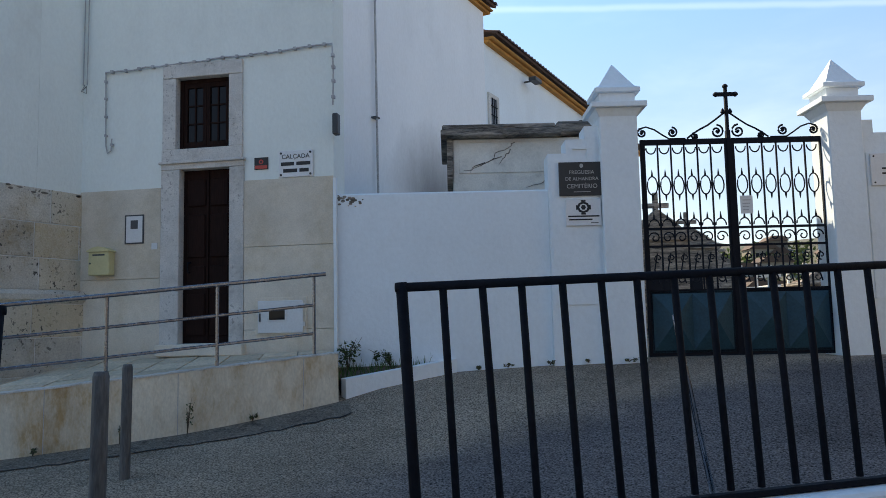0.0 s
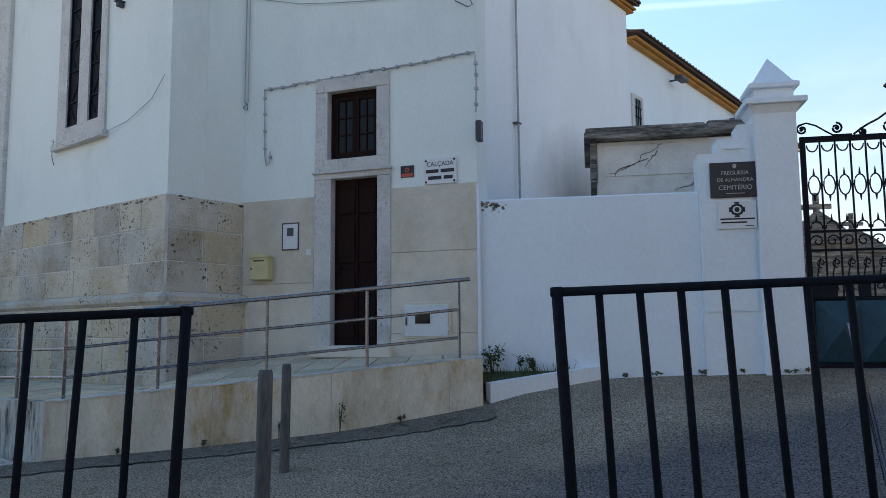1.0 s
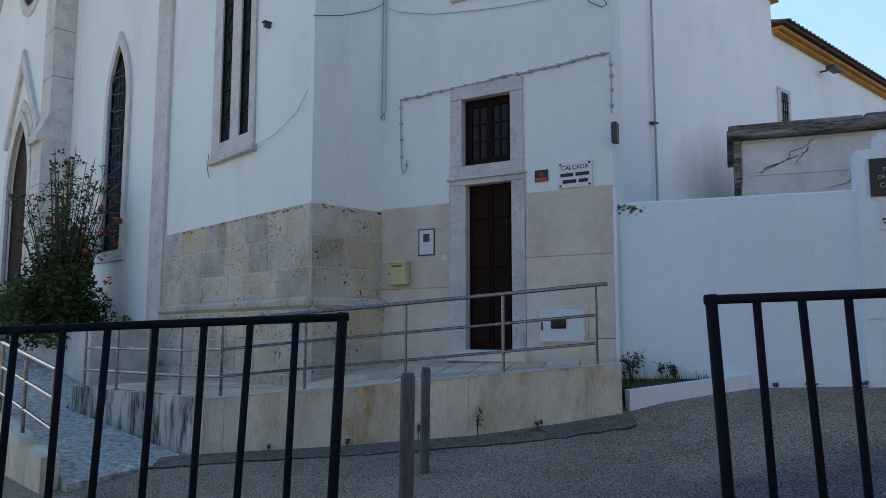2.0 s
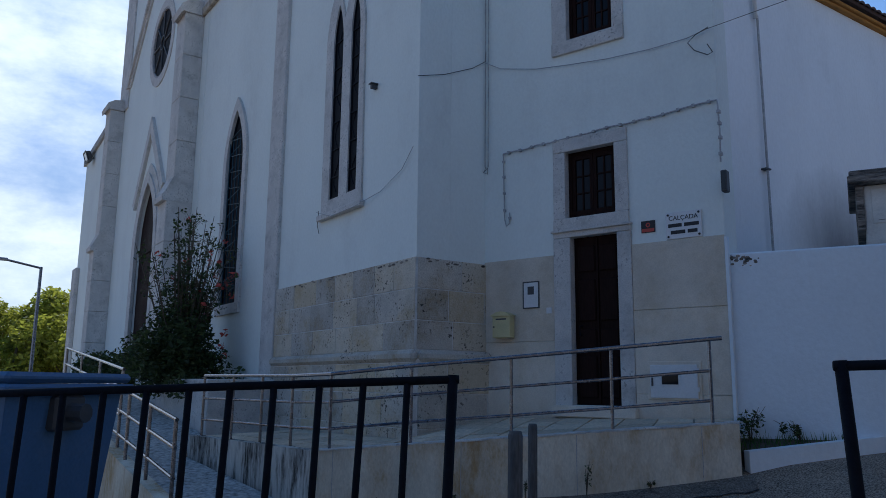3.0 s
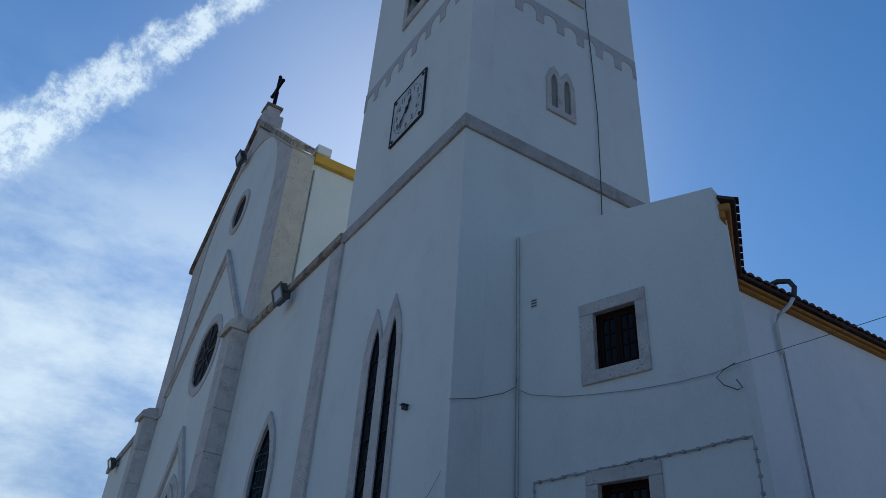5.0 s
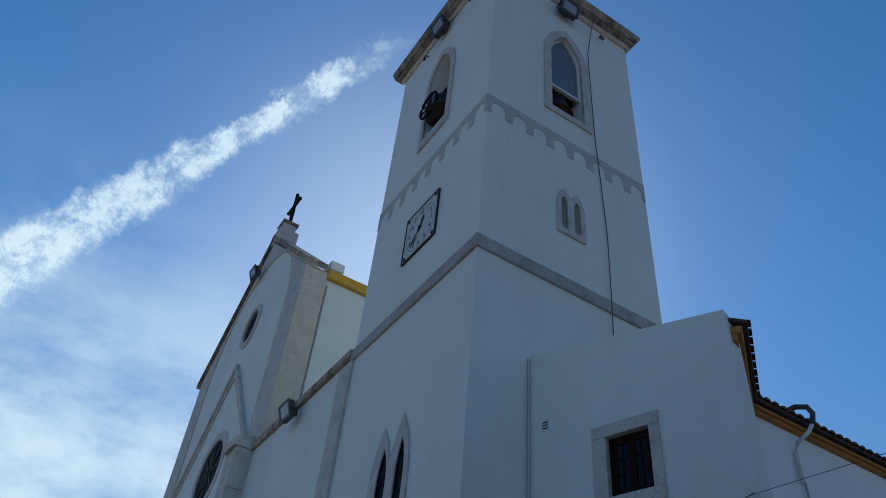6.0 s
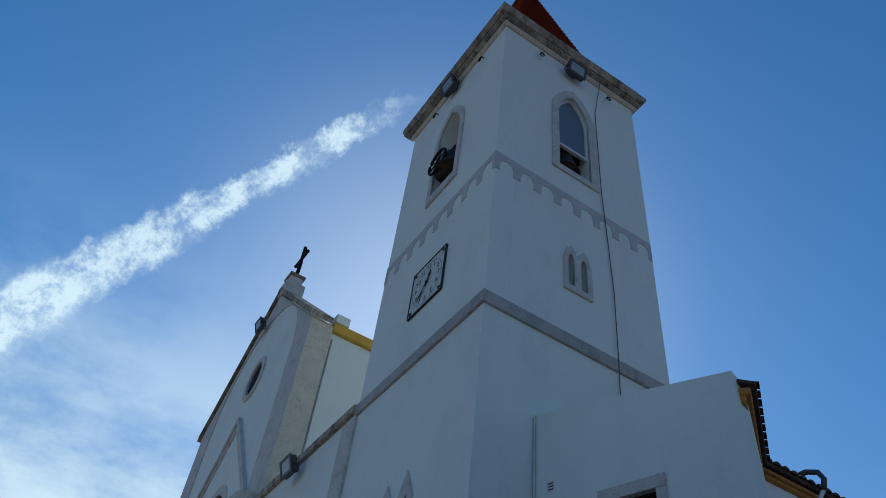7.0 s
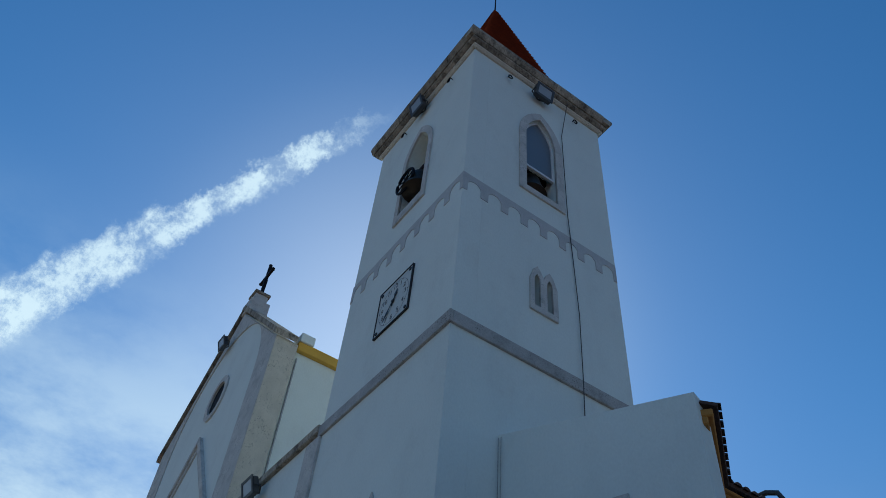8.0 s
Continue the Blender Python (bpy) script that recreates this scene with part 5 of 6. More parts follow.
RAMP = pose(-5.0, 7.1, 0, 0, 0, RA)


def solid(bm, top, bottom):
    """A prism between matching rings of corner points."""
    a, b = [bm.verts.new(p) for p in top], [bm.verts.new(p) for p in bottom]
    n = len(a)
    for k in range(n):
        bm.faces.new((a[k], a[(k + 1) % n], b[(k + 1) % n], b[k]))
    bm.faces.new(a)
    bm.faces.new(b[::-1])
    return bm


corner = RAMP @ Vector((-4.69, 0, 0))
far_end = Vector((-11.95, 3.55, 0))
deck = [RAMP @ Vector((0, 0.03, 0)), Vector((-5.45, 7.7, 0)), Vector((XC, JY + 0.3, 0)), Vector((XC, YF - 0.05, 0)), Vector((-12.2, YF - 0.05, 0)), far_end + Vector((0, 0.05, 0)), corner + Vector((0, 0.03, 0))]
heights = [1.13, 1.13, 1.06, 0.77, 0.72, 0.68, 0.68]
part("deck", solid(bmesh.new(), [Vector((p.x, p.y, h)) for p, h in zip(deck, heights)], [Vector((p.x, p.y, -0.4)) for p in deck]), BAND, ramp, "dark joint bed under the ramp paving")
slab_rng = random.Random(14)
front_edge = [RAMP @ Vector((0, 0.10, 1.205)), RAMP @ Vector((-4.69, 0.10, 0.782)), far_end + Vector((0, 0.18, 0.772))]
back_edge = [Vector((-5.45, 7.62, 1.225)), Vector((XC + 0.04, JY - 0.05, 1.13)), Vector((XC + 0.11, YF - 0.11, 0.86)), Vector((-12.1, YF - 0.10, 0.81))]
columns = [(front_edge[0].lerp(front_edge[1], 0.75 * k / 8), back_edge[0].lerp(back_edge[1], k / 8)) for k in range(8)]
columns += [(front_edge[0].lerp(front_edge[1], 0.75 + 0.25 * k / 3), back_edge[1].lerp(back_edge[2], k / 3)) for k in range(3)]
columns += [(front_edge[1].lerp(front_edge[2], k / 7), back_edge[2].lerp(back_edge[3], k / 7)) for k in range(8)]
for (f0, b0), (f1, b1) in zip(columns, columns[1:]):
    rows = max(2, round(((f0 - b0).length + (f1 - b1).length) / 2 / 0.42))
    for k in range(rows):
        u0, u1 = k / rows, (k + 1) / rows
        quad = [f0.lerp(b0, u0), f1.lerp(b1, u0), f1.lerp(b1, u1), f0.lerp(b0, u1)]
        mid = sum(quad, Vector()) / 4
        lift = Vector((0, 0, slab_rng.uniform(-0.004, 0.004)))
        quad = [q + (mid - q).normalized() * 0.015 + lift for q in quad]
        part("paving_slab", solid(bmesh.new(), quad, [q - Vector((0, 0, 0.05)) for q in quad]), RAMPDECK, ramp)
bm = bmesh.new()
solid(bm, [RAMP @ Vector(p) for p in ((0, -0.10, 1.215), (0, 0.08, 1.215), (-4.69, 0.08, 0.79), (-4.69, -0.10, 0.79))], [RAMP @ Vector(p) for p in ((0, -0.10, 0.2), (0, 0.08, 0.2), (-4.69, 0.08, -0.3), (-4.69, -0.10, -0.3))])
part("kerb_wall", bm, RAMPWALL, ramp, "ochre-stained rendered ramp wall")
cj = random.Random(31)
cap = bmesh.new()
prev = None
for k in range(61):
    s = -4.69 * k / 60
    h = 1.232 - 0.425 * k / 60 + cj.uniform(-0.006, 0.004)
    y = -0.112 + cj.uniform(-0.006, 0.010) + (0.02 if cj.random() < 0.12 else 0)
    row = [cap.verts.new(RAMP @ Vector(q)) for q in ((s, y, h - 0.020), (s, y, h - 0.004), (s, y + 0.012, h), (s, 0.10, h), (s, 0.10, h - 0.020))]
    if prev:
        for m in range(5):
            cap.faces.new((prev[m], row[m], row[(m + 1) % 5], prev[(m + 1) % 5]))
    else:
        cap.faces.new(row)
    prev = row
cap.faces.new(prev[::-1])
part("kerb_cap", cap, STONE, ramp, "chipped pale kerb cap")
for s in (-0.37, -1.65, -2.92, -4.45):
    part("joint", boxed(s - 0.004, s + 0.004, -0.1025, -0.09, 0.2 + 0.1 * s, 1.20 + 0.0895 * s), BAND, ramp, at=RAMP)
p0, p1 = RAMP @ Vector((-4.692, -0.10, 0)), RAMP @ Vector((-4.692, 0.08, 0))
bm = bmesh.new()
solid(bm, [Vector((p0.x, p0.y, 0.79)), Vector((p1.x, p1.y, 0.79)), far_end + Vector((0, 0.17, 0.78)), far_end + Vector((0, 0, 0.78))], [Vector((p0.x, p0.y, -0.4)), Vector((p1.x, p1.y, -0.4)), far_end + Vector((0, 0.17, -0.4)), far_end + Vector((0, 0, -0.4))])
part("kerb_wall", bm, STREAK, ramp, "dark-streaked rendered ramp wall")
gut = bmesh.new()
edge = random.Random(8)
outs = [0.40 + edge.uniform(-0.03, 0.03) for k in range(49)]
for k in range(48):
    s0, s1 = 0.10 - 0.12 * k, 0.10 - 0.12 * (k + 1)
    q = [RAMP @ Vector(p) for p in ((s0, -0.10, 0), (s1, -0.10, 0), (s1, -0.10 - outs[k + 1], 0), (s0, -0.10 - outs[k], 0))]
    f = [gut.verts.new((p.x, p.y, far_height(p.x, p.y) + 0.012 * noise.noise(Vector((p.x * 0.9, p.y * 0.9, 3))) + h)) for p, h in zip(q, (0.022, 0.022, 0.007, 0.007))]
    gut.faces.new(f)
crack = bmesh.new()
for k in range(48):
    s0, s1 = 0.10 - 0.12 * k, 0.10 - 0.12 * (k + 1)
    w0, w1 = 0.012 + 0.03 * noise.noise(Vector((k * 0.6, 1, 0))) ** 2, 0.012 + 0.03 * noise.noise(Vector(((k + 1) * 0.6, 1, 0))) ** 2
    q = [RAMP @ Vector(p) for p in ((s0, -0.10 - outs[k], 0), (s1, -0.10 - outs[k + 1], 0), (s1, -0.115 - outs[k + 1] - w1, 0), (s0, -0.115 - outs[k] - w0, 0))]
    crack.faces.new([crack.verts.new((p.x, p.y, far_height(p.x, p.y) + 0.012 * noise.noise(Vector((p.x * 0.9, p.y * 0.9, 3))) + 0.010)) for p in q])
bmesh.ops.remove_doubles(crack, verts=crack.verts, dist=0.0005)
single("gutter_crack", crack, DARKIN, Matrix.Identity(4), "dark crack where the gutter strip meets the road", "gutter", "structure")
bmesh.ops.remove_doubles(gut, verts=gut.verts, dist=0.0005)
single("gutter", gut, GUTTER, Matrix.Identity(4), "broken dirty gutter strip along the ramp wall", "gutter", "structure")

rail = thing("handrail", pose(-6.8, 5.6, 0.9), "galvanised steel three-rail handrail on the ramp edge", "handrail")
POSTS = [(-0.25, 1.215 - 0.02), (-1.27, 1.10), (-2.37, 1.0), (-3.54, 0.90), (-4.54, 0.80)]
P3 = [RAMP @ Vector((s, 0.0, h)) for s, h in POSTS]
dirn = (far_end - corner).normalized()
P3 += [corner + dirn * d + Vector((0, 0.09, 0.78)) for d in (0.75, 1.5, 2.3, 3.2)]
for p in P3:
    part("post", tubed([p, p + Vector((0, 0, 0.86))], 0.019, 8), STEEL, rail)
for h, r in ((0.88, 0.024), (0.55, 0.018), (0.24, 0.018)):
    pts = [p + Vector((0, 0, h)) for p in P3]
    if h > 0.8:
        pts = [RAMP @ Vector((-0.12, 0, 1.205 + h))] + pts
    part("rail", tubed(pts, r, 8), STEEL, rail)
for p in P3:
    part("base_plate", boxed(-0.05, 0.05, -0.05, 0.05, -0.03, 0.008, bevel=0.002), STEEL, rail, at=Matrix.Translation(p))

# path and second rail towards the church door, terrace behind
path = bmesh.new()
ring = ((-8.5, 2.55, 0.02), (-8.7, 3.9, 0.12), (-11.95, 3.5, 0.48), (-13.3, 4.2, 0.68), (-19.8, 4.2, 1.5), (-19.8, 2.55, 1.5))
solid(path, ring, [(x, y, -0.7) for x, y, z in ring])
single("church_path", path, PAVING, Matrix.Identity(4), "cobbled path rising to the church door", "path", "structure")
single("terrace", boxed(-38, -19.8, 1.5, YF + 0.3, -0.8, 1.5), PAVING, Matrix.Identity(4), "paved terrace before the church door", "terrace", "structure")
single("planter_wall", boxed(-18.5, -13.3, 4.22, YF - 0.005, -0.5, 1.62, bevel=0.02), STONE, Matrix.Identity(4), "low pale stone planter wall by the church", "wall", "structure")
kerb = bmesh.new()
ring = ((-8.75, 2.36, 0.27), (-8.75, 2.54, 0.27), (-19.8, 2.54, 1.66), (-19.8, 2.36, 1.66))
solid(kerb, ring, [(x, y, -0.7) for x, y, z in ring])
single("path_kerb", kerb, RAMPWALL, Matrix.Identity(4), "low stained kerb wall beside the path", "kerb", "structure")
for xa, xb, za, zb in ((-8.76, -12.1, 0.26, 0.64), (-11.5, -16.4, 0.83, 1.28)):
    rail2 = thing("handrail", pose(xa, 2.45, 0.3), "galvanised steel handrail climbing beside the path", "handrail", group="path handrails")
    A2, B2 = Vector((xa, 2.45, za)), Vector((xb, 2.45, zb))
    for k in range(4):
        p = A2.lerp(B2, k / 3)
        part("post", tubed([p - Vector((0, 0, 0.16)), p + Vector((0, 0, 0.9))], 0.022, 8), STEEL, rail2)
    for h in (0.9, 0.6, 0.28):
        part("rail", tubed([A2 + Vector((0.03, 0, h)), B2 + Vector((-0.03, 0, h))], 0.022, 8), STEEL, rail2)

# flower bed between ramp and cemetery wall
bed = thing("flower_bed", pose(-4.8, 7.5, 0.8), "small raised flower bed with a white kerb and grass", "flower bed")
k0, k1 = Vector((-4.93, 7.16, 0)), CEM @ Vector((1.50, -0.02, 0))
bm = bmesh.new()
d = (k1 - k0).normalized()
nrm = Vector((-d.y, d.x, 0)) * 0.14
solid(bm, [Vector((p.x, p.y, z)) for p, z in ((k0, 0.93), (k1, 1.09), (k1 + nrm, 1.09), (k0 + nrm, 0.93))], [Vector((p.x, p.y, 0.3)) for p in (k0, k1, k1 + nrm, k0 + nrm)])
part("kerb", bm, WHITE2, bed, "white painted kerb")
bm = bmesh.new()
e = CEM @ Vector((0.05, 0.02, 0))
solid(bm, [Vector((p.x, p.y, z)) for p, z in ((k0 + nrm, 0.90), (k1 + nrm, 1.06), (e, 1.02))], [Vector((p.x, p.y, 0.3)) for p in (k0 + nrm, k1 + nrm, e)])
part("soil", bm, BARK, bed)


# ---------------------------------------------------------------- plants
rg = random.Random(21)
BX, BY = -15.9, 4.45
bush = thing("hibiscus_bush", pose(BX, BY, 1.6), "tall dark shrub with scattered red flowers by the church", "shrub")
foliage, bloom, twig = bmesh.new(), bmesh.new(), bmesh.new()
for k in range(60):
    top = Vector((BX + rg.gauss(0, 0.6), BY + max(-0.85, min(0.8, rg.gauss(0.12, 0.4))), rg.uniform(3.3, 5.25)))
    mid = Vector((BX + (top.x - BX) * 0.45, BY + (top.y - BY) * 0.55, 1.6 + (top.z - 1.6) * 0.5))
    tube(twig, [(BX + rg.uniform(-0.2, 0.2), BY + rg.uniform(-0.2, 0.2), 1.55), mid, top], 0.02, 4, r1=0.005)
    for m in range(4):
        q = mid.lerp(top, rg.uniform(0.3, 0.95))
        e = q + Vector((rg.gauss(0, 0.14), rg.gauss(0, 0.14), rg.uniform(0.05, 0.3)))
        tube(twig, [q, e], 0.007, 3, r1=0.003)
        leaf_cloud(foliage, rg, e, (0.07, 0.07, 0.09), 7, 0.045)
    leaf_cloud(foliage, rg, mid.lerp(top, 0.25), (0.16, 0.16, 0.35), 9, 0.05)
    if k % 5 == 0:
        leaf_cloud(bloom, rg, top + Vector((0, -0.05, -0.1)), (0.06, 0.06, 0.06), 6, 0.06)
for k in range(120):
    z = 1.5 + min(1.9, abs(rg.gauss(0, 0.8)))
    r = 1.2 - 0.42 * (z - 1.5)
    leaf_cloud(foliage, rg, (BX + rg.gauss(0, 0.5) * r, BY + max(-0.8, min(0.75, rg.gauss(0, 0.45))) * r, z), (0.3, 0.28, 0.32), 120, 0.055)
for k in range(12):
    leaf_cloud(bloom, rg, (BX + 0.5 + rg.uniform(-0.4, 0.4), BY + rg.uniform(0.2, 0.85), rg.uniform(2.1, 4.0)), (0.09, 0.09, 0.09), 8, 0.06)
tagged(part("twig", twig, BARK, bush), kind="stuff")
tagged(part("foliage", foliage, LEAF, bush), kind="stuff")
tagged(part("flower", bloom, FLOWER, bush), "red flowers", kind="stuff")
low = thing("low_shrub", pose(-20, 4.5, 1.6), "clipped dark green low shrubs beside the church door", "shrub")
foliage = bmesh.new()
for k in range(60):
    leaf_cloud(foliage, rg, (rg.uniform(-25, -18.6), rg.uniform(4.0, 4.7), 1.6 + rg.uniform(0, 0.55)), (0.45, 0.35, 0.3), 110, 0.07)
part("foliage", foliage, LEAF, low)


def far_tree(x, y, z, h, spread, seed):
    r = random.Random(seed)
    t = thing("tree", pose(x, y, z), "sunlit leafy green tree beyond the church", "tree", group="trees beyond the church")
    trunk = bmesh.new()
    tube(trunk, [(x, y, z), (x + 0.1, y, z + h * 0.3), (x + 0.2, y + 0.1, z + h * 0.7)], 0.22, 7, r1=0.06)
    crown = bmesh.new()
    for k in range(14):
        a = r.uniform(0, 6.28)
        q = Vector((x + spread * 0.7 * math.cos(a) * r.random(), y + spread * 0.7 * math.sin(a) * r.random(), z + h * r.uniform(0.35, 0.95)))
        tube(trunk, [(x + 0.08, y, z + h * r.uniform(0.2, 0.5)), q], 0.06, 5, r1=0.015)
        leaf_cloud(crown, r, q, (spread * 0.38, spread * 0.38, h * 0.16), 380, 0.16)
    part("trunk", trunk, BARK, t)
    part("crown", crown, TREELEAF, t)


for i, (yaw, dist, h) in enumerate(((80.8, 43, 6.0), (82.5, 46, 6.6), (84.6, 44, 5.4), (86.5, 48, 6.2), (83.4, 52, 6.6), (88.5, 46, 5.0), (91, 47, 5.8), (94, 50, 6.4))):
    far_tree(-dist * math.sin(radians(yaw)), dist * math.cos(radians(yaw)), -0.6, h, 2.6, 40 + i)

lamp_x, lamp_y = -34.8, 3.95
lamp = thing("street_lamp", pose(lamp_x, lamp_y, 0), "tall grey steel street lamp with a flat arm", "street lamp")
part("pole", tubed([(lamp_x, lamp_y, -0.5), (lamp_x, lamp_y, 6.1)], 0.09, 8, r1=0.06), STEEL, lamp)
part("arm", tubed([(lamp_x, lamp_y, 6.05), (lamp_x - 0.1, lamp_y - 1.3, 6.3)], 0.045, 6), STEEL, lamp)
part("lamp_head", boxed(-0.12, 0.12, -0.9, 0.0, -0.05, 0.06, bevel=0.03), STEEL, lamp, at=pose(lamp_x - 0.1, lamp_y - 1.2, 6.3))

# ---------------------------------------------------------------- barrier, bollards, bin


def barrier(at, bars, pitch, height, lean=0.0, rod=None, first=0.0, crowd=0.0):
    f = thing("pedestrian_barrier", at, "black painted steel pedestrian barrier with upright bars", "barrier", group="roadside barriers")
    length = bars * pitch
    part("top_rail", tubed([(-0.02, 0, -0.015), (length, 0, -0.015)], 0.0145, 10), BARRIER, f, at=at, smooth=True)
    part("bottom_rail", boxed(-0.02, length, -0.018, 0.018, -height, -height + 0.022, bevel=0.003), BARRIER, f, at=at)
    part("end_post", tubed([(0, 0, -height - 0.12), (0, 0, 0.001)], 0.018, 10), BARRIER, f, at=at @ pose(0, 0, 0, 0, lean, 0), smooth=True)
    me = finish("bar", tubed([(0, 0, -height + 0.03), (0, 0, -0.02)], 0.0125, 8), BARRIER, True)
    for i in range(1, bars + 1):
        part("bar", me, BARRIER, f, at=at @ pose(first + i * pitch - crowd * max(0, i - 7) + 0.004 * math.sin(i * 1.7), 0, 0, 0, lean + 0.5 * math.sin(i * 2.3), 0))
    if rod:
        part("loose_rod", tubed([(rod, 0.02, -0.15), (rod + 0.02, 0.025, -0.30), (rod + 0.09, 0.03, -height + 0.02)], 0.010, 7), STEEL, f, "bent loose steel rod", at=at, smooth=True)
    return f


barrier(pose(-1.245, 2.20, 1.653, 0, -1.95, 39.0), 17, 0.1335, 0.77, lean=-0.9, rod=0.93, first=-0.006, crowd=0.009)
barrier(pose(-2.234, 1.534, 1.605, 0, 2.3, 180 + 48), 17, 0.160, 0.86, lean=-4.6, first=-0.006)
for a, b, at in ((-0.06, 2.6, pose(-1.245, 2.20, 0.85, 0, -1.95, 39.0)), (-0.06, 3.2, pose(-2.234, 1.534, 0.71, 0, 2.3, 180 + 48))):
    single("kerb_wall", boxed(a, b, -0.10, 0.10, -1.3, 0.03, bevel=0.012), WHITE2, at, "low white painted parapet wall under the barrier", "parapet", "structure")


def bollard(x, y, top, base, r):
    prof = [(r * 1.0, base - 0.3), (r, base), (r * 0.98, (top + base) / 2), (r * 0.96, top - 0.03), (r * 0.8, top)]
    single("bollard", turned([(a, z - base) for a, z in prof], 14), GREYWOOD, pose(x, y, base, 0, 1.0, 0), "weathered grey round timber bollard", "bollard", smooth=True, group="bollards")


bollard(-4.21, 3.44, 1.265, 0.06, 0.052)
bollard(-5.60, 4.81, 1.222, 0.22, 0.045)

BIN = pose(-5.52, 0.85, 0.0, 0, 0, 40)
bin_ = thing("waste_container", BIN, "large blue-grey plastic waste container on wheels behind the barrier", "waste container")
bm = bmesh.new()
solid(bm, [(-1.35, -0.5, 1.5), (0, -0.5, 1.5), (0, 0.5, 1.5), (-1.35, 0.5, 1.5)], [(-1.22, -0.4, 0.2), (-0.13, -0.4, 0.2), (-0.13, 0.4, 0.2), (-1.22, 0.4, 0.2)])
part("body", bm, BLUEBIN, bin_, at=BIN)
part("rim", boxed(-1.42, 0.07, -0.57, 0.57, 1.48, 1.55, bevel=0.02), BLUEBIN, bin_, at=BIN)
part("lid", boxed(-1.40, 0.05, -0.55, 0.55, 1.555, 1.62, bevel=0.025), BLUEBIN, bin_, "flat plastic lid, closed", at=BIN)
for x in (-0.35, -1.0):
    part("rib", boxed(x - 0.03, x + 0.03, -0.52, -0.44, 0.35, 1.46), BLUEBIN, bin_, at=BIN)
part("trunnion", tubed([(-0.06, -0.02, 1.37), (0.16, -0.02, 1.37)], 0.06, 10), DARKGREY, bin_, at=BIN)
part("trunnion_bracket", boxed(-0.05, 0.05, -0.15, 0.11, 1.26, 1.48, bevel=0.02), DARKGREY, bin_, at=BIN)
for x in (-1.1, -0.25):
    for y in (-0.3, 0.3):
        part("wheel", tubed([(x, y - 0.03, 0.1), (x, y + 0.03, 0.1)], 0.1, 12), DARKGREY, bin_, at=BIN)

# ---------------------------------------------------------------- things on the annex wall
mail = thing("mailbox", ANNEX @ pose(0.38, -0.05, 2.2), "cream-yellow metal mailbox with a curved lid", "mailbox")
part("box", boxed(0.23, 0.52, -0.15, -0.023, 2.21, 2.51, bevel=0.008), MAILBOX, mail, at=ANNEX)
part("lid", plate([(0.215, 2.505), (0.535, 2.505), (0.535, 2.52), (0.45, 2.56), (0.375, 2.572), (0.30, 2.56), (0.215, 2.52)], [], -0.17, -0.023), MAILBOX, mail, at=ANNEX)
part("slot", boxed(0.29, 0.46, -0.152, -0.149, 2.455, 2.475), DARKGREY, mail, at=ANNEX)
part("lock", turned([(0.012, 0), (0.012, 0.01)], 8), DARKGREY, mail, at=ANNEX @ pose(0.26, -0.15, 2.36, 90))
met = thing("meter_box", ANNEX @ pose(0.79, -0.02, 2.6), "flush grey meter box door with a small window", "meter box")
part("frame", plate(rect(0.66, 0.92, 2.60, 2.97), [rect(0.675, 0.905, 2.615, 2.955)], -0.036, -0.022), DARKGREY, met, at=ANNEX)
part("door", boxed(0.677, 0.903, -0.034, -0.022, 2.617, 2.953), METER, met, at=ANNEX)
part("window", boxed(0.74, 0.84, -0.037, -0.034, 2.79, 2.90), DARKGREY, met, at=ANNEX)
eb = thing("electric_cabinet", ANNEX @ pose(2.76, -0.02, 1.45), "white wall cabinet with a small inspection window", "cabinet")
part("frame", boxed(2.43, 3.09, -0.04, -0.022, 1.42, 1.87, bevel=0.004), SLABS, eb, at=ANNEX)
part("door", boxed(2.47, 3.05, -0.058, -0.04, 1.44, 1.83, bevel=0.006), METER, eb, at=ANNEX)
part("window", boxed(2.60, 2.84, -0.063, -0.058, 1.58, 1.74, bevel=0.003), METER, eb, at=ANNEX)
part("window", boxed(2.62, 2.82, -0.066, -0.063, 1.60, 1.72), PANE, eb, at=ANNEX)
part("handle", boxed(2.49, 2.51, -0.068, -0.058, 1.58, 1.68), DARKGREY, eb, at=ANNEX)
for z in (1.52, 1.74):
    part("hinge", boxed(3.045, 3.07, -0.066, -0.05, z, z + 0.05), METER, eb, at=ANNEX)
plq = thing("street_name_plaque", ANNEX @ pose(2.95, -0.02, 3.5), "white street name plaque with black lettering and four screws", "plaque")
PQ = ANNEX @ pose(2.95, -0.012, 3.505, 0, 0, 0)
part("board", boxed(-0.222, 0.222, -0.012, 0.009, -0.165, 0.165, bevel=0.004), PLAQUE, plq, at=PQ)
for text, z, size in (("CALÇADA", 0.088, 0.078),):
    words("lettering", text, size, PQ @ pose(0, -0.0135, z), INK, plq)
for spans, z in ((((-0.19, -0.02), (0.01, 0.19)), 0.0), (((-0.16, 0.02), (0.05, 0.17)), -0.085)):
    for xa, xb in spans:
        part("text_line", boxed(xa, xb, -0.0155, -0.0125, z - 0.022, z + 0.022), INK, plq, at=PQ)
for x in (-0.19, 0.19):
    for z in (-0.135, 0.135):
        part("screw", turned([(0.015, 0), (0.013, 0.008)], 8), INK, plq, at=PQ @ pose(x, -0.012, z, 90))
al = thing("alarm_sign", ANNEX @ pose(2.49, -0.02, 3.53), "small black and red alarm warning sign", "sign")
part("board", boxed(2.405, 2.585, -0.012, -0.001, 3.46, 3.61), INK, al, at=ANNEX)
part("print", boxed(2.415, 2.575, -0.015, -0.012, 3.468, 3.51), RED, al, at=ANNEX)
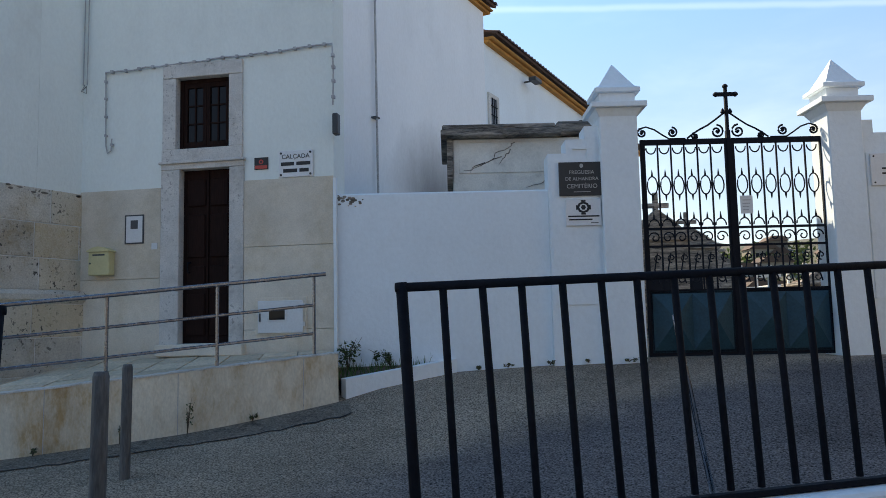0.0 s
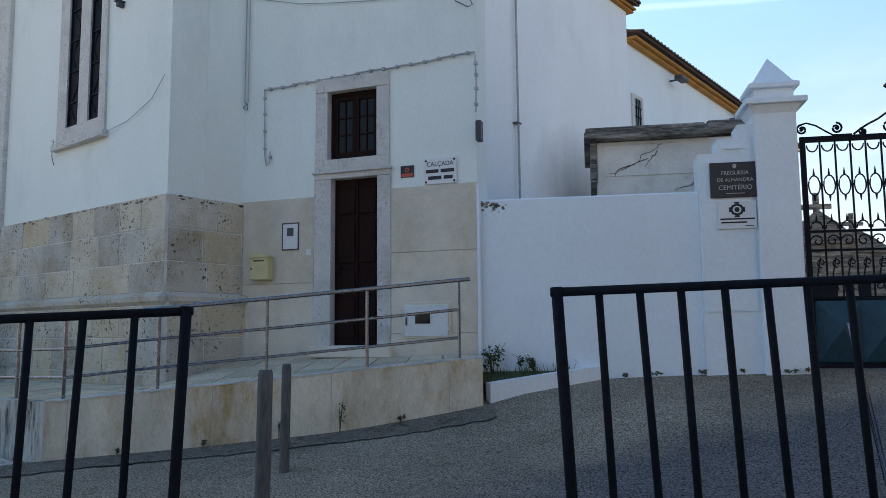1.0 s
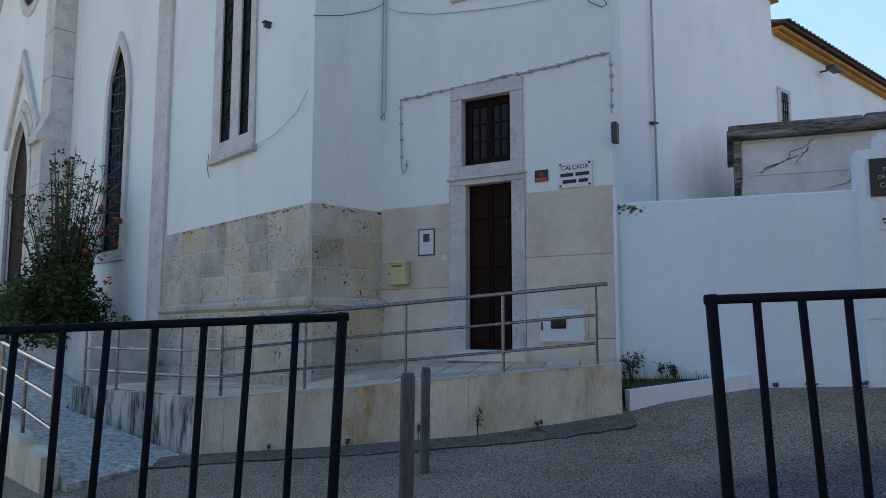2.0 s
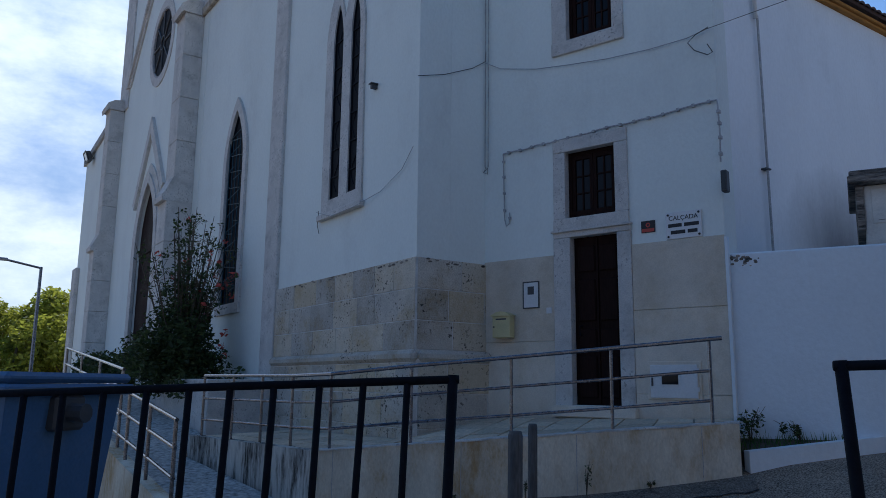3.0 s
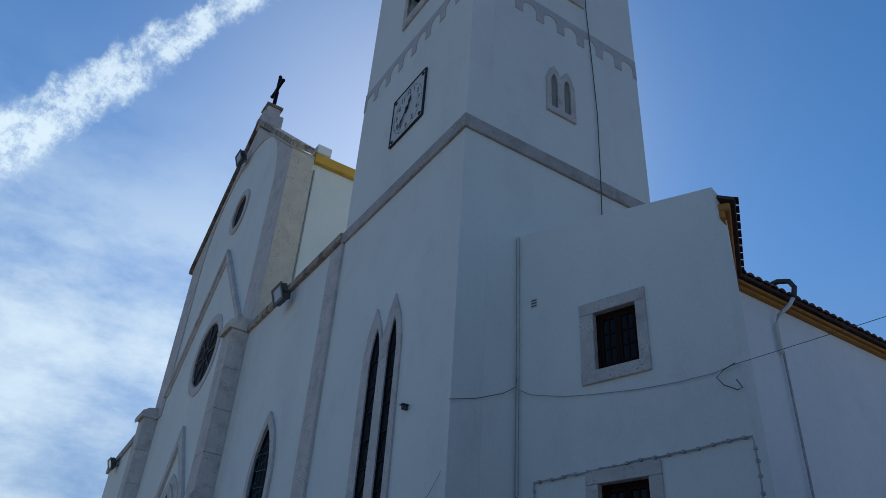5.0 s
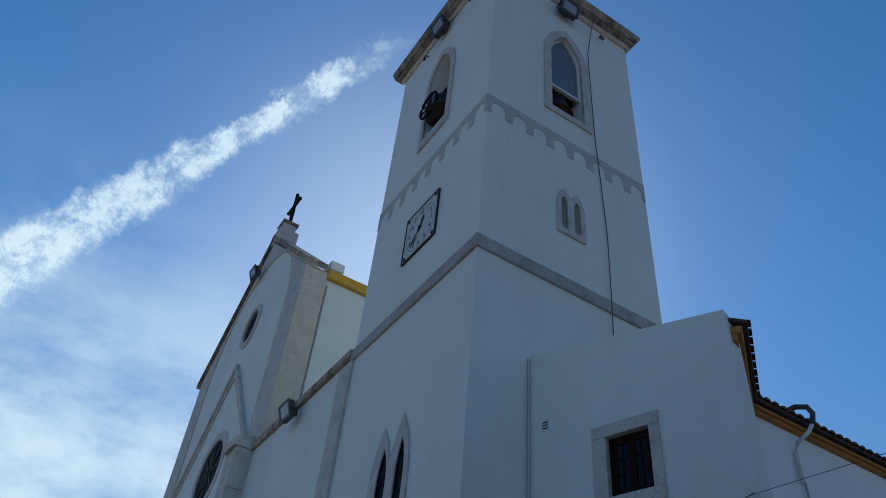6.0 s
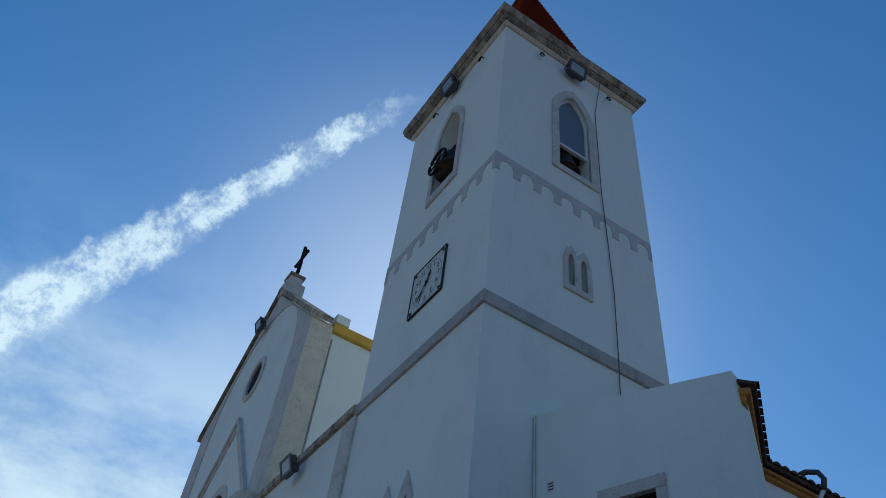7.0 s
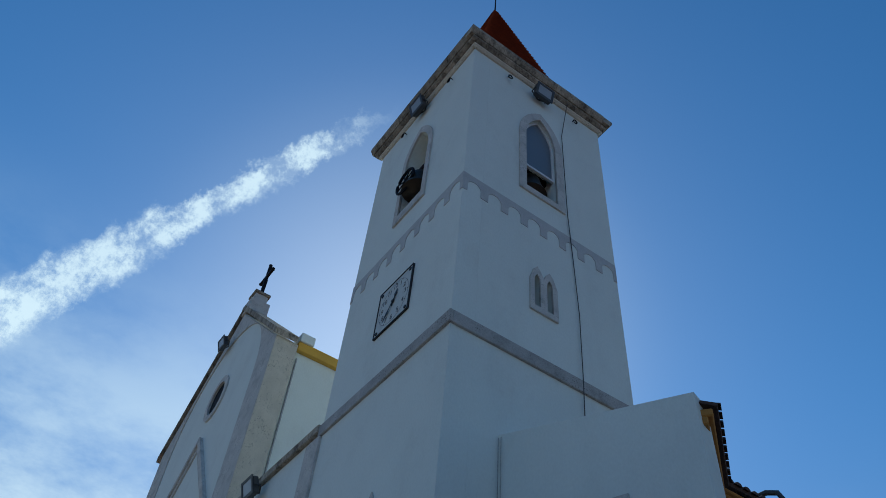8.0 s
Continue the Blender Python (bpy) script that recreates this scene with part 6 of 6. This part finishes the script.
part("emblem", plate(oval(2.495, 3.555, 0.03, 0.03, 10), [oval(2.495, 3.555, 0.015, 0.015, 8)], -0.015, -0.012), RED, al, at=ANNEX)
num = thing("wall_marker", ANNEX @ pose(1.08, -0.03, 2.6), "tiny pale marker beside the door", "marker")
part("plate", boxed(1.03, 1.11, -0.03, -0.022, 2.52, 2.60), METER, num, at=ANNEX)
fl = thing("wall_light", ANNEX @ pose(3.46, -0.05, 3.95), "slim dark wall floodlight at the annex corner", "floodlight")
part("housing", boxed(3.45, 3.52, -0.11, 0.0, 3.82, 4.08, bevel=0.01), DARKGREY, fl, at=ANNEX)
part("lens", boxed(3.458, 3.512, -0.115, -0.11, 3.84, 4.06), SLATE, fl, at=ANNEX)
vent = thing("wall_vent", ANNEX @ pose(0.35, 0, 7.74), "small white wall vent with slats", "vent")
part("plate", boxed(0.29, 0.41, -0.006, -0.001, 7.66, 7.83), PLAQUE, vent, at=ANNEX)
for k in range(3):
    part("slat", boxed(0.30, 0.40, -0.016, -0.006, 7.68 + 0.05 * k, 7.695 + 0.05 * k), DARKGREY, vent, at=ANNEX)


def cable(name, pts, r, at, label, mat=CABLE, clips=0.0):
    """A cable along points; clips: the spacing of the small saddles that hold it to the wall."""
    bm = tubed(pts, r, 5)
    if clips:
        for a, b in zip(pts, pts[1:]):
            a, b = Vector(a), Vector(b)
            n = int((b - a).length / clips + 0.5)
            for k in range(n):
                c = a.lerp(b, (k + 0.5) / n)
                box(bm, c.x - r * 1.7, c.x + r * 1.7, c.y - r * 1.6, -0.001, c.z - r * 1.7, c.z + r * 1.7)
    return single(name, bm, mat, at, label, "cable")


wob = random.Random(3)
pts = [(0.34 + 3.09 * k / 16, -0.03 + wob.uniform(-0.004, 0.004), 4.86 + 0.11 * k / 16 + wob.uniform(-0.012, 0.012)) for k in range(17)]
cable("conduit", pts + [(3.44, -0.04, 4.9), (3.45, -0.04, 4.6), (3.44, -0.04, 4.2)], 0.011, ANNEX, "grey conduit run above the door window", CONDUIT, clips=0.19)
cable("conduit", [(0.34, -0.025, 4.86), (0.35, -0.025, 4.4), (0.36, -0.025, 3.9), (0.39, -0.03, 3.79), (0.44, -0.03, 3.82), (0.45, -0.03, 3.98)], 0.009, ANNEX, "grey conduit hooked at its lower end", CONDUIT, clips=0.3)
for dx in (0.02, 0.075):
    cable("conduit", [(dx, -0.03, 9.1), (dx + 0.01, -0.03, 7), (dx, -0.03, 4.72)], 0.008, ANNEX, "thin grey conduit down the wall corner", CONDUIT)
cable("cable", [(0.04, -0.03, 4.72), (0.0, -0.04, 4.64), (0.08, -0.05, 4.60), (0.07, -0.04, 4.70), (0.02, -0.04, 4.65)], 0.006, ANNEX, "loose cable knot under the conduits")
cable("cable", [(0.03, -0.03, 6.34), (0.3, -0.03, 6.18), (0.9, -0.03, 6.02), (1.4, -0.03, 5.95), (2.0, -0.03, 5.88), (2.6, -0.03, 5.85), (3.1, -0.03, 5.86), (3.35, -0.05, 5.90)], 0.006, ANNEX, "thin grey cable across the annex wall", CONDUIT)
e0 = ANNEX @ Vector((3.35, -0.05, 5.90))
cable("cable", [e0, e0 + Vector((1.2, 0.2, 0.02)), Vector((-1.6, 8.6, 6.15)), Vector((4, 10.5, 6.9)), Vector((12, 13.5, 8))], 0.004, Matrix.Identity(4), "thin black overhead cable")
cable("cable", [ANNEX @ Vector(p) for p in ((3.38, -0.05, 5.92), (3.22, -0.06, 5.86), (3.12, -0.06, 5.78), (3.20, -0.06, 5.66), (3.36, -0.06, 5.56), (3.42, -0.06, 5.58), (3.36, -0.06, 5.70))], 0.007, Matrix.Identity(4), "loose cable loop at the wall corner")
cable("cable", [(5.45, -0.03, 5.85), (5.9, -0.03, 5.98), (6.4, -0.03, 6.2), (6.63, -0.05, 6.36), (6.62, -0.07, 6.5)], 0.006, SIDE, "thin black cable on the tower side")
cable("cable", [(-11.75, -0.06, 4.45), (-11.78, -0.06, 4.2), (-11.7, -0.06, 4.05)], 0.006, FRONT, "loose cable at the lancet sill")
cable("cable", [(-11.75, -0.1, 4.42), (-11.2, -0.1, 4.26), (-10.4, -0.1, 4.27), (-9.7, -0.03, 4.38), (-9.1, -0.03, 4.58), (-8.8, -0.03, 4.85)], 0.005, FRONT, "thin pale cable sagging across the tower wall", CONDUIT)
cable("cable", [(8.82, -0.3, 22.2), (8.80, -0.12, 21.5), (8.62, -0.03, 20), (8.62, -0.04, 16.5), (8.70, -0.03, 15.0), (8.76, -0.04, 13.2), (8.70, -0.07, 11.5), (8.66, -0.03, 9.3)], 0.012, SIDE, "black lightning cable down the tower side")
pipe = thing("drainpipe", WING @ pose(10.72, -0.06, 3.0), "white painted downpipe over a thin grey pipe", "drainpipe")
part("pipe", tubed([(10.80, -0.06, 3.0), (10.77, -0.06, 7.55)], 0.02, 7), CONDUIT, pipe, "thin grey painted pipe", at=WING)
part("downpipe", tubed([(10.72, -0.06, 7.5), (10.72, -0.06, 8.05), (10.74, -0.12, 8.2), (10.84, -0.30, 8.36), (10.88, -0.38, 8.5)], 0.036, 10), PLAQUE, pipe, "white downpipe elbow", at=WING, smooth=True)
part("hose", tubed([(10.88, -0.38, 8.48), (10.90, -0.42, 8.68), (10.88, -0.36, 8.82), (10.80, -0.2, 8.86), (10.7, 0.1, 8.80)], 0.047, 10), DARKGREY, pipe, "dark hose bent over the eave", at=WING, smooth=True)
part("clip", boxed(10.70, 10.84, -0.09, 0.0, 4.95, 4.975), DARKGREY, pipe, at=WING)


def floodlight(at, aim):
    f = thing("floodlight", at, "black rectangular floodlight tilted outward on a bracket", "floodlight", group="church floodlights")
    m = at @ pose(0, -0.28, 0, aim, 0, 0)
    part("housing", boxed(-0.29, 0.29, -0.03, 0.13, -0.21, 0.21, bevel=0.025), DARKGREY, f, at=m)
    part("front_frame", plate(rect(-0.31, 0.31, -0.23, 0.23), [rect(-0.235, 0.235, -0.15, 0.17)], -0.06, -0.03), DARKGREY, f, at=m)
    part("lens", boxed(-0.24, 0.24, -0.045, -0.03, -0.155, 0.175), PALEGLASS, f, "pale lamp glass", at=m)
    for k in range(5):
        part("cooling_fin", boxed(-0.22 + 0.1 * k, -0.20 + 0.1 * k, 0.13, 0.17, -0.17, 0.17), DARKGREY, f, at=m)
    for sx in (-0.32, 0.32):
        part("yoke_arm", boxed(sx - 0.012, sx + 0.012, -0.02, 0.05, -0.03, 0.03), DARKGREY, f, at=m)
    part("bracket", tubed([(-0.32, 0.02, 0), (-0.32, 0.16, 0), (0, 0.28, 0.0), (0.32, 0.16, 0), (0.32, 0.02, 0)], 0.02, 6), DARKGREY, f, at=at @ pose(0, -0.28, 0))
    return f


floodlight(SIDE @ pose(7.80, 0, 21.15), 18)
floodlight(FRONT @ pose(-11.2, 0, 21.4), 18)
floodlight(FRONT @ pose(-16.45, -0.05, 10.95), 18)
floodlight(FRONT @ pose(-24.9, -0.1, 21.05), 18)
floodlight(FRONT @ pose(-34.5, 0, 10.9), 18)
for at in (SIDE @ pose(6.69, 0, 21.1), SIDE @ pose(9.13, 0, 21.12), FRONT @ pose(-9.75, 0, 21.1), FRONT @ pose(-12.15, 0, 21.1)):
    single("cable_hook", tubed([(0, 0, 0.14), (0, -0.08, 0.16), (0.02, -0.12, 0.08), (0.07, -0.13, -0.02), (0.02, -0.13, -0.11), (-0.06, -0.13, -0.08), (-0.07, -0.13, 0.0), (-0.01, -0.13, 0.05), (0.05, -0.13, 0.0)], 0.018, 5), IRON, at, "small black iron hook under the cornice", "hook")
for y, z in ((18.05, 7.58), (22.6, 7.6)):
    m = pose(-6.95, y, z, 0, 0, 90)
    eave_lamp = thing("eave_floodlight", m, "small dark floodlight under the wing eaves", "floodlight", group="eave floodlights")
    part("arm", tubed([(0, 0, 0), (0, -0.25, 0)], 0.025, 6), DARKGREY, eave_lamp, at=m)
    part("housing", boxed(-0.22, 0.22, -0.4, -0.2, -0.05, 0.05, bevel=0.015), DARKGREY, eave_lamp, at=m)
cam2 = thing("wall_fixture", FRONT @ pose(-9.95, 0, 6.05), "small dark fixture on the tower wall", "fixture")
part("body", boxed(-0.03, 0.03, -0.10, 0, -0.04, 0.03, bevel=0.006), DARKGREY, cam2, at=FRONT @ pose(-9.95, 0, 6.1))
part("hood", boxed(-0.05, 0.05, -0.12, 0, 0.03, 0.045), DARKGREY, cam2, at=FRONT @ pose(-9.95, 0, 6.1))

# clock
clk = thing("tower_clock", FRONT @ pose(-11.08, 0, 13.33), "square white tower clock with black numerals and pointers", "clock")
CK = FRONT @ pose(-11.08, -0.02, 13.33)
part("dial", boxed(-0.66, 0.66, -0.015, 0.02, -0.66, 0.66), DIAL, clk, at=CK)
part("rim", plate(rect(-0.69, 0.69, -0.69, 0.69), [rect(-0.665, 0.665, -0.665, 0.665)], -0.03, 0.02), INK, clk, at=CK)
part("minute_ring", plate(oval(0, 0, 0.60, 0.60), [oval(0, 0, 0.585, 0.585)], -0.019, -0.014), CONDUIT, clk, at=CK)
for k in range(1, 13):
    a = k * math.pi / 6
    words("numeral", str(k), 0.19, CK @ pose(0.47 * math.sin(a), -0.018, 0.47 * math.cos(a)), CABLE, clk)
    part("minute_mark", boxed(-0.012, 0.012, -0.019, -0.014, 0.56, 0.60), CABLE, clk, at=CK @ pose(0, 0, 0, 0, math.degrees(a), 0))
for name, length, wide, turn, y in (("hour_hand", 0.34, 0.06, 20, -0.035), ("minute_hand", 0.54, 0.04, 218, -0.048)):
    part(name, plate([(-0.018, -0.12), (0.018, -0.12), (0.014, length * 0.35), (wide, length * 0.6), (0, length), (-wide, length * 0.6), (-0.014, length * 0.35)], [], y, y + 0.01), INK, clk, at=CK @ pose(0, 0, 0, 0, turn, 0))
part("hub", turned([(0.045, 0), (0.035, 0.04)], 10), INK, clk, at=CK @ pose(0, -0.02, 0, 90))
for x in (-0.58, 0.58):
    for z in (-0.58, 0.58):
        part("stud", turned([(0.05, 0), (0.04, 0.02)], 10), INK, clk, at=CK @ pose(x, -0.015, z, 90))

# small plants
g = random.Random(77)
grass = bmesh.new()
for k in range(2600):
    u, v = g.random(), g.random()
    if u + v > 1:
        u, v = 1 - u, 1 - v
    p = k0 + nrm + (k1 - k0) * u + (e - k0 - nrm) * v
    z = 0.9 + 0.15 * u + 0.1 * v
    h = g.uniform(0.05, 0.15)
    t = Vector((g.gauss(0, 0.03), g.gauss(0, 0.03), h))
    grass.faces.new([grass.verts.new(q) for q in (Vector((p.x - 0.006, p.y, z)), Vector((p.x + 0.006, p.y, z)), Vector((p.x, p.y, z)) + t)])
single("grass", grass, GRASS, Matrix.Identity(4), "short green grass in the flower bed", "grass", "stuff")


def sprig(x, y, z, h, n, label, mat=LEAF, spread=0.12, dense=30):
    sp = thing("weed", pose(x, y, z), label, "plant")
    st, lf = bmesh.new(), bmesh.new()
    for k in range(n):
        tip = Vector((x + g.gauss(0, spread), y + g.gauss(0, spread), z + h * g.uniform(0.6, 1)))
        tube(st, [(x, y, z), (x + (tip.x - x) * 0.3, y + (tip.y - y) * 0.3, z + h * 0.5), tip], 0.006, 4, r1=0.002)
        leaf_cloud(lf, g, Vector((x, y, z)).lerp(tip, 0.65), (spread * 0.35, spread * 0.35, h * 0.33), dense, 0.022)
    part("stem", st, BARK, sp)
    tagged(part("leaf", lf, mat, sp), kind="stuff")


q = CEM @ Vector((0.22, -0.14, 0))
sprig(q.x, q.y, 0.98, 0.42, 9, "leafy green plant in the flower bed")
q = CEM @ Vector((0.72, -0.12, 0))
sprig(q.x, q.y, 1.02, 0.22, 6, "small dark flowering plant in the flower bed")
for s, h in ((-1.55, 0.42), (-2.2, 0.22), (-3.0, 0.1), (-0.9, 0.1), (-3.9, 0.08)):
    q = RAMP @ Vector((s, -0.14, 0))
    sprig(q.x, q.y, ground_z(q.x, q.y), h, 3, "dry thin weed growing at the ramp wall", mat=DRYLEAF, spread=0.035, dense=12)
for s in (1.75, 2.1, 2.6, 3.05, 3.5, 3.7):
    q = CEM @ Vector((s, -0.10 if s < 3.3 else -0.2, 0))
    sprig(q.x, q.y, ground_z(q.x, q.y) + 0.0, 0.05, 4, "tiny weed at the foot of the white wall", mat=DRYLEAF, spread=0.05, dense=9)

# houses across the street, behind the viewer: unseen, added to cut skylight on the annex
for x, y, w, d, h in ((10.5, -4, 9, 12, 8.5), (11.5, 9, 8, 13, 9.0), (2, -19, 16, 8, 6.0)):
    hb = thing("sky_blocker_house", pose(x, y, 0), "unseen plain rendered two-storey house, added to block sky light", "house", group="street houses")
    part("wall", boxed(x - w / 2, x + w / 2, y - d / 2, y + d / 2, -0.9, h), HOUSEWALL, hb)
    part("roof", boxed(x - w / 2 - 0.3, x + w / 2 + 0.3, y - d / 2 - 0.3, y + d / 2 + 0.3, h, h + 0.35, bevel=0.1), TILE, hb)
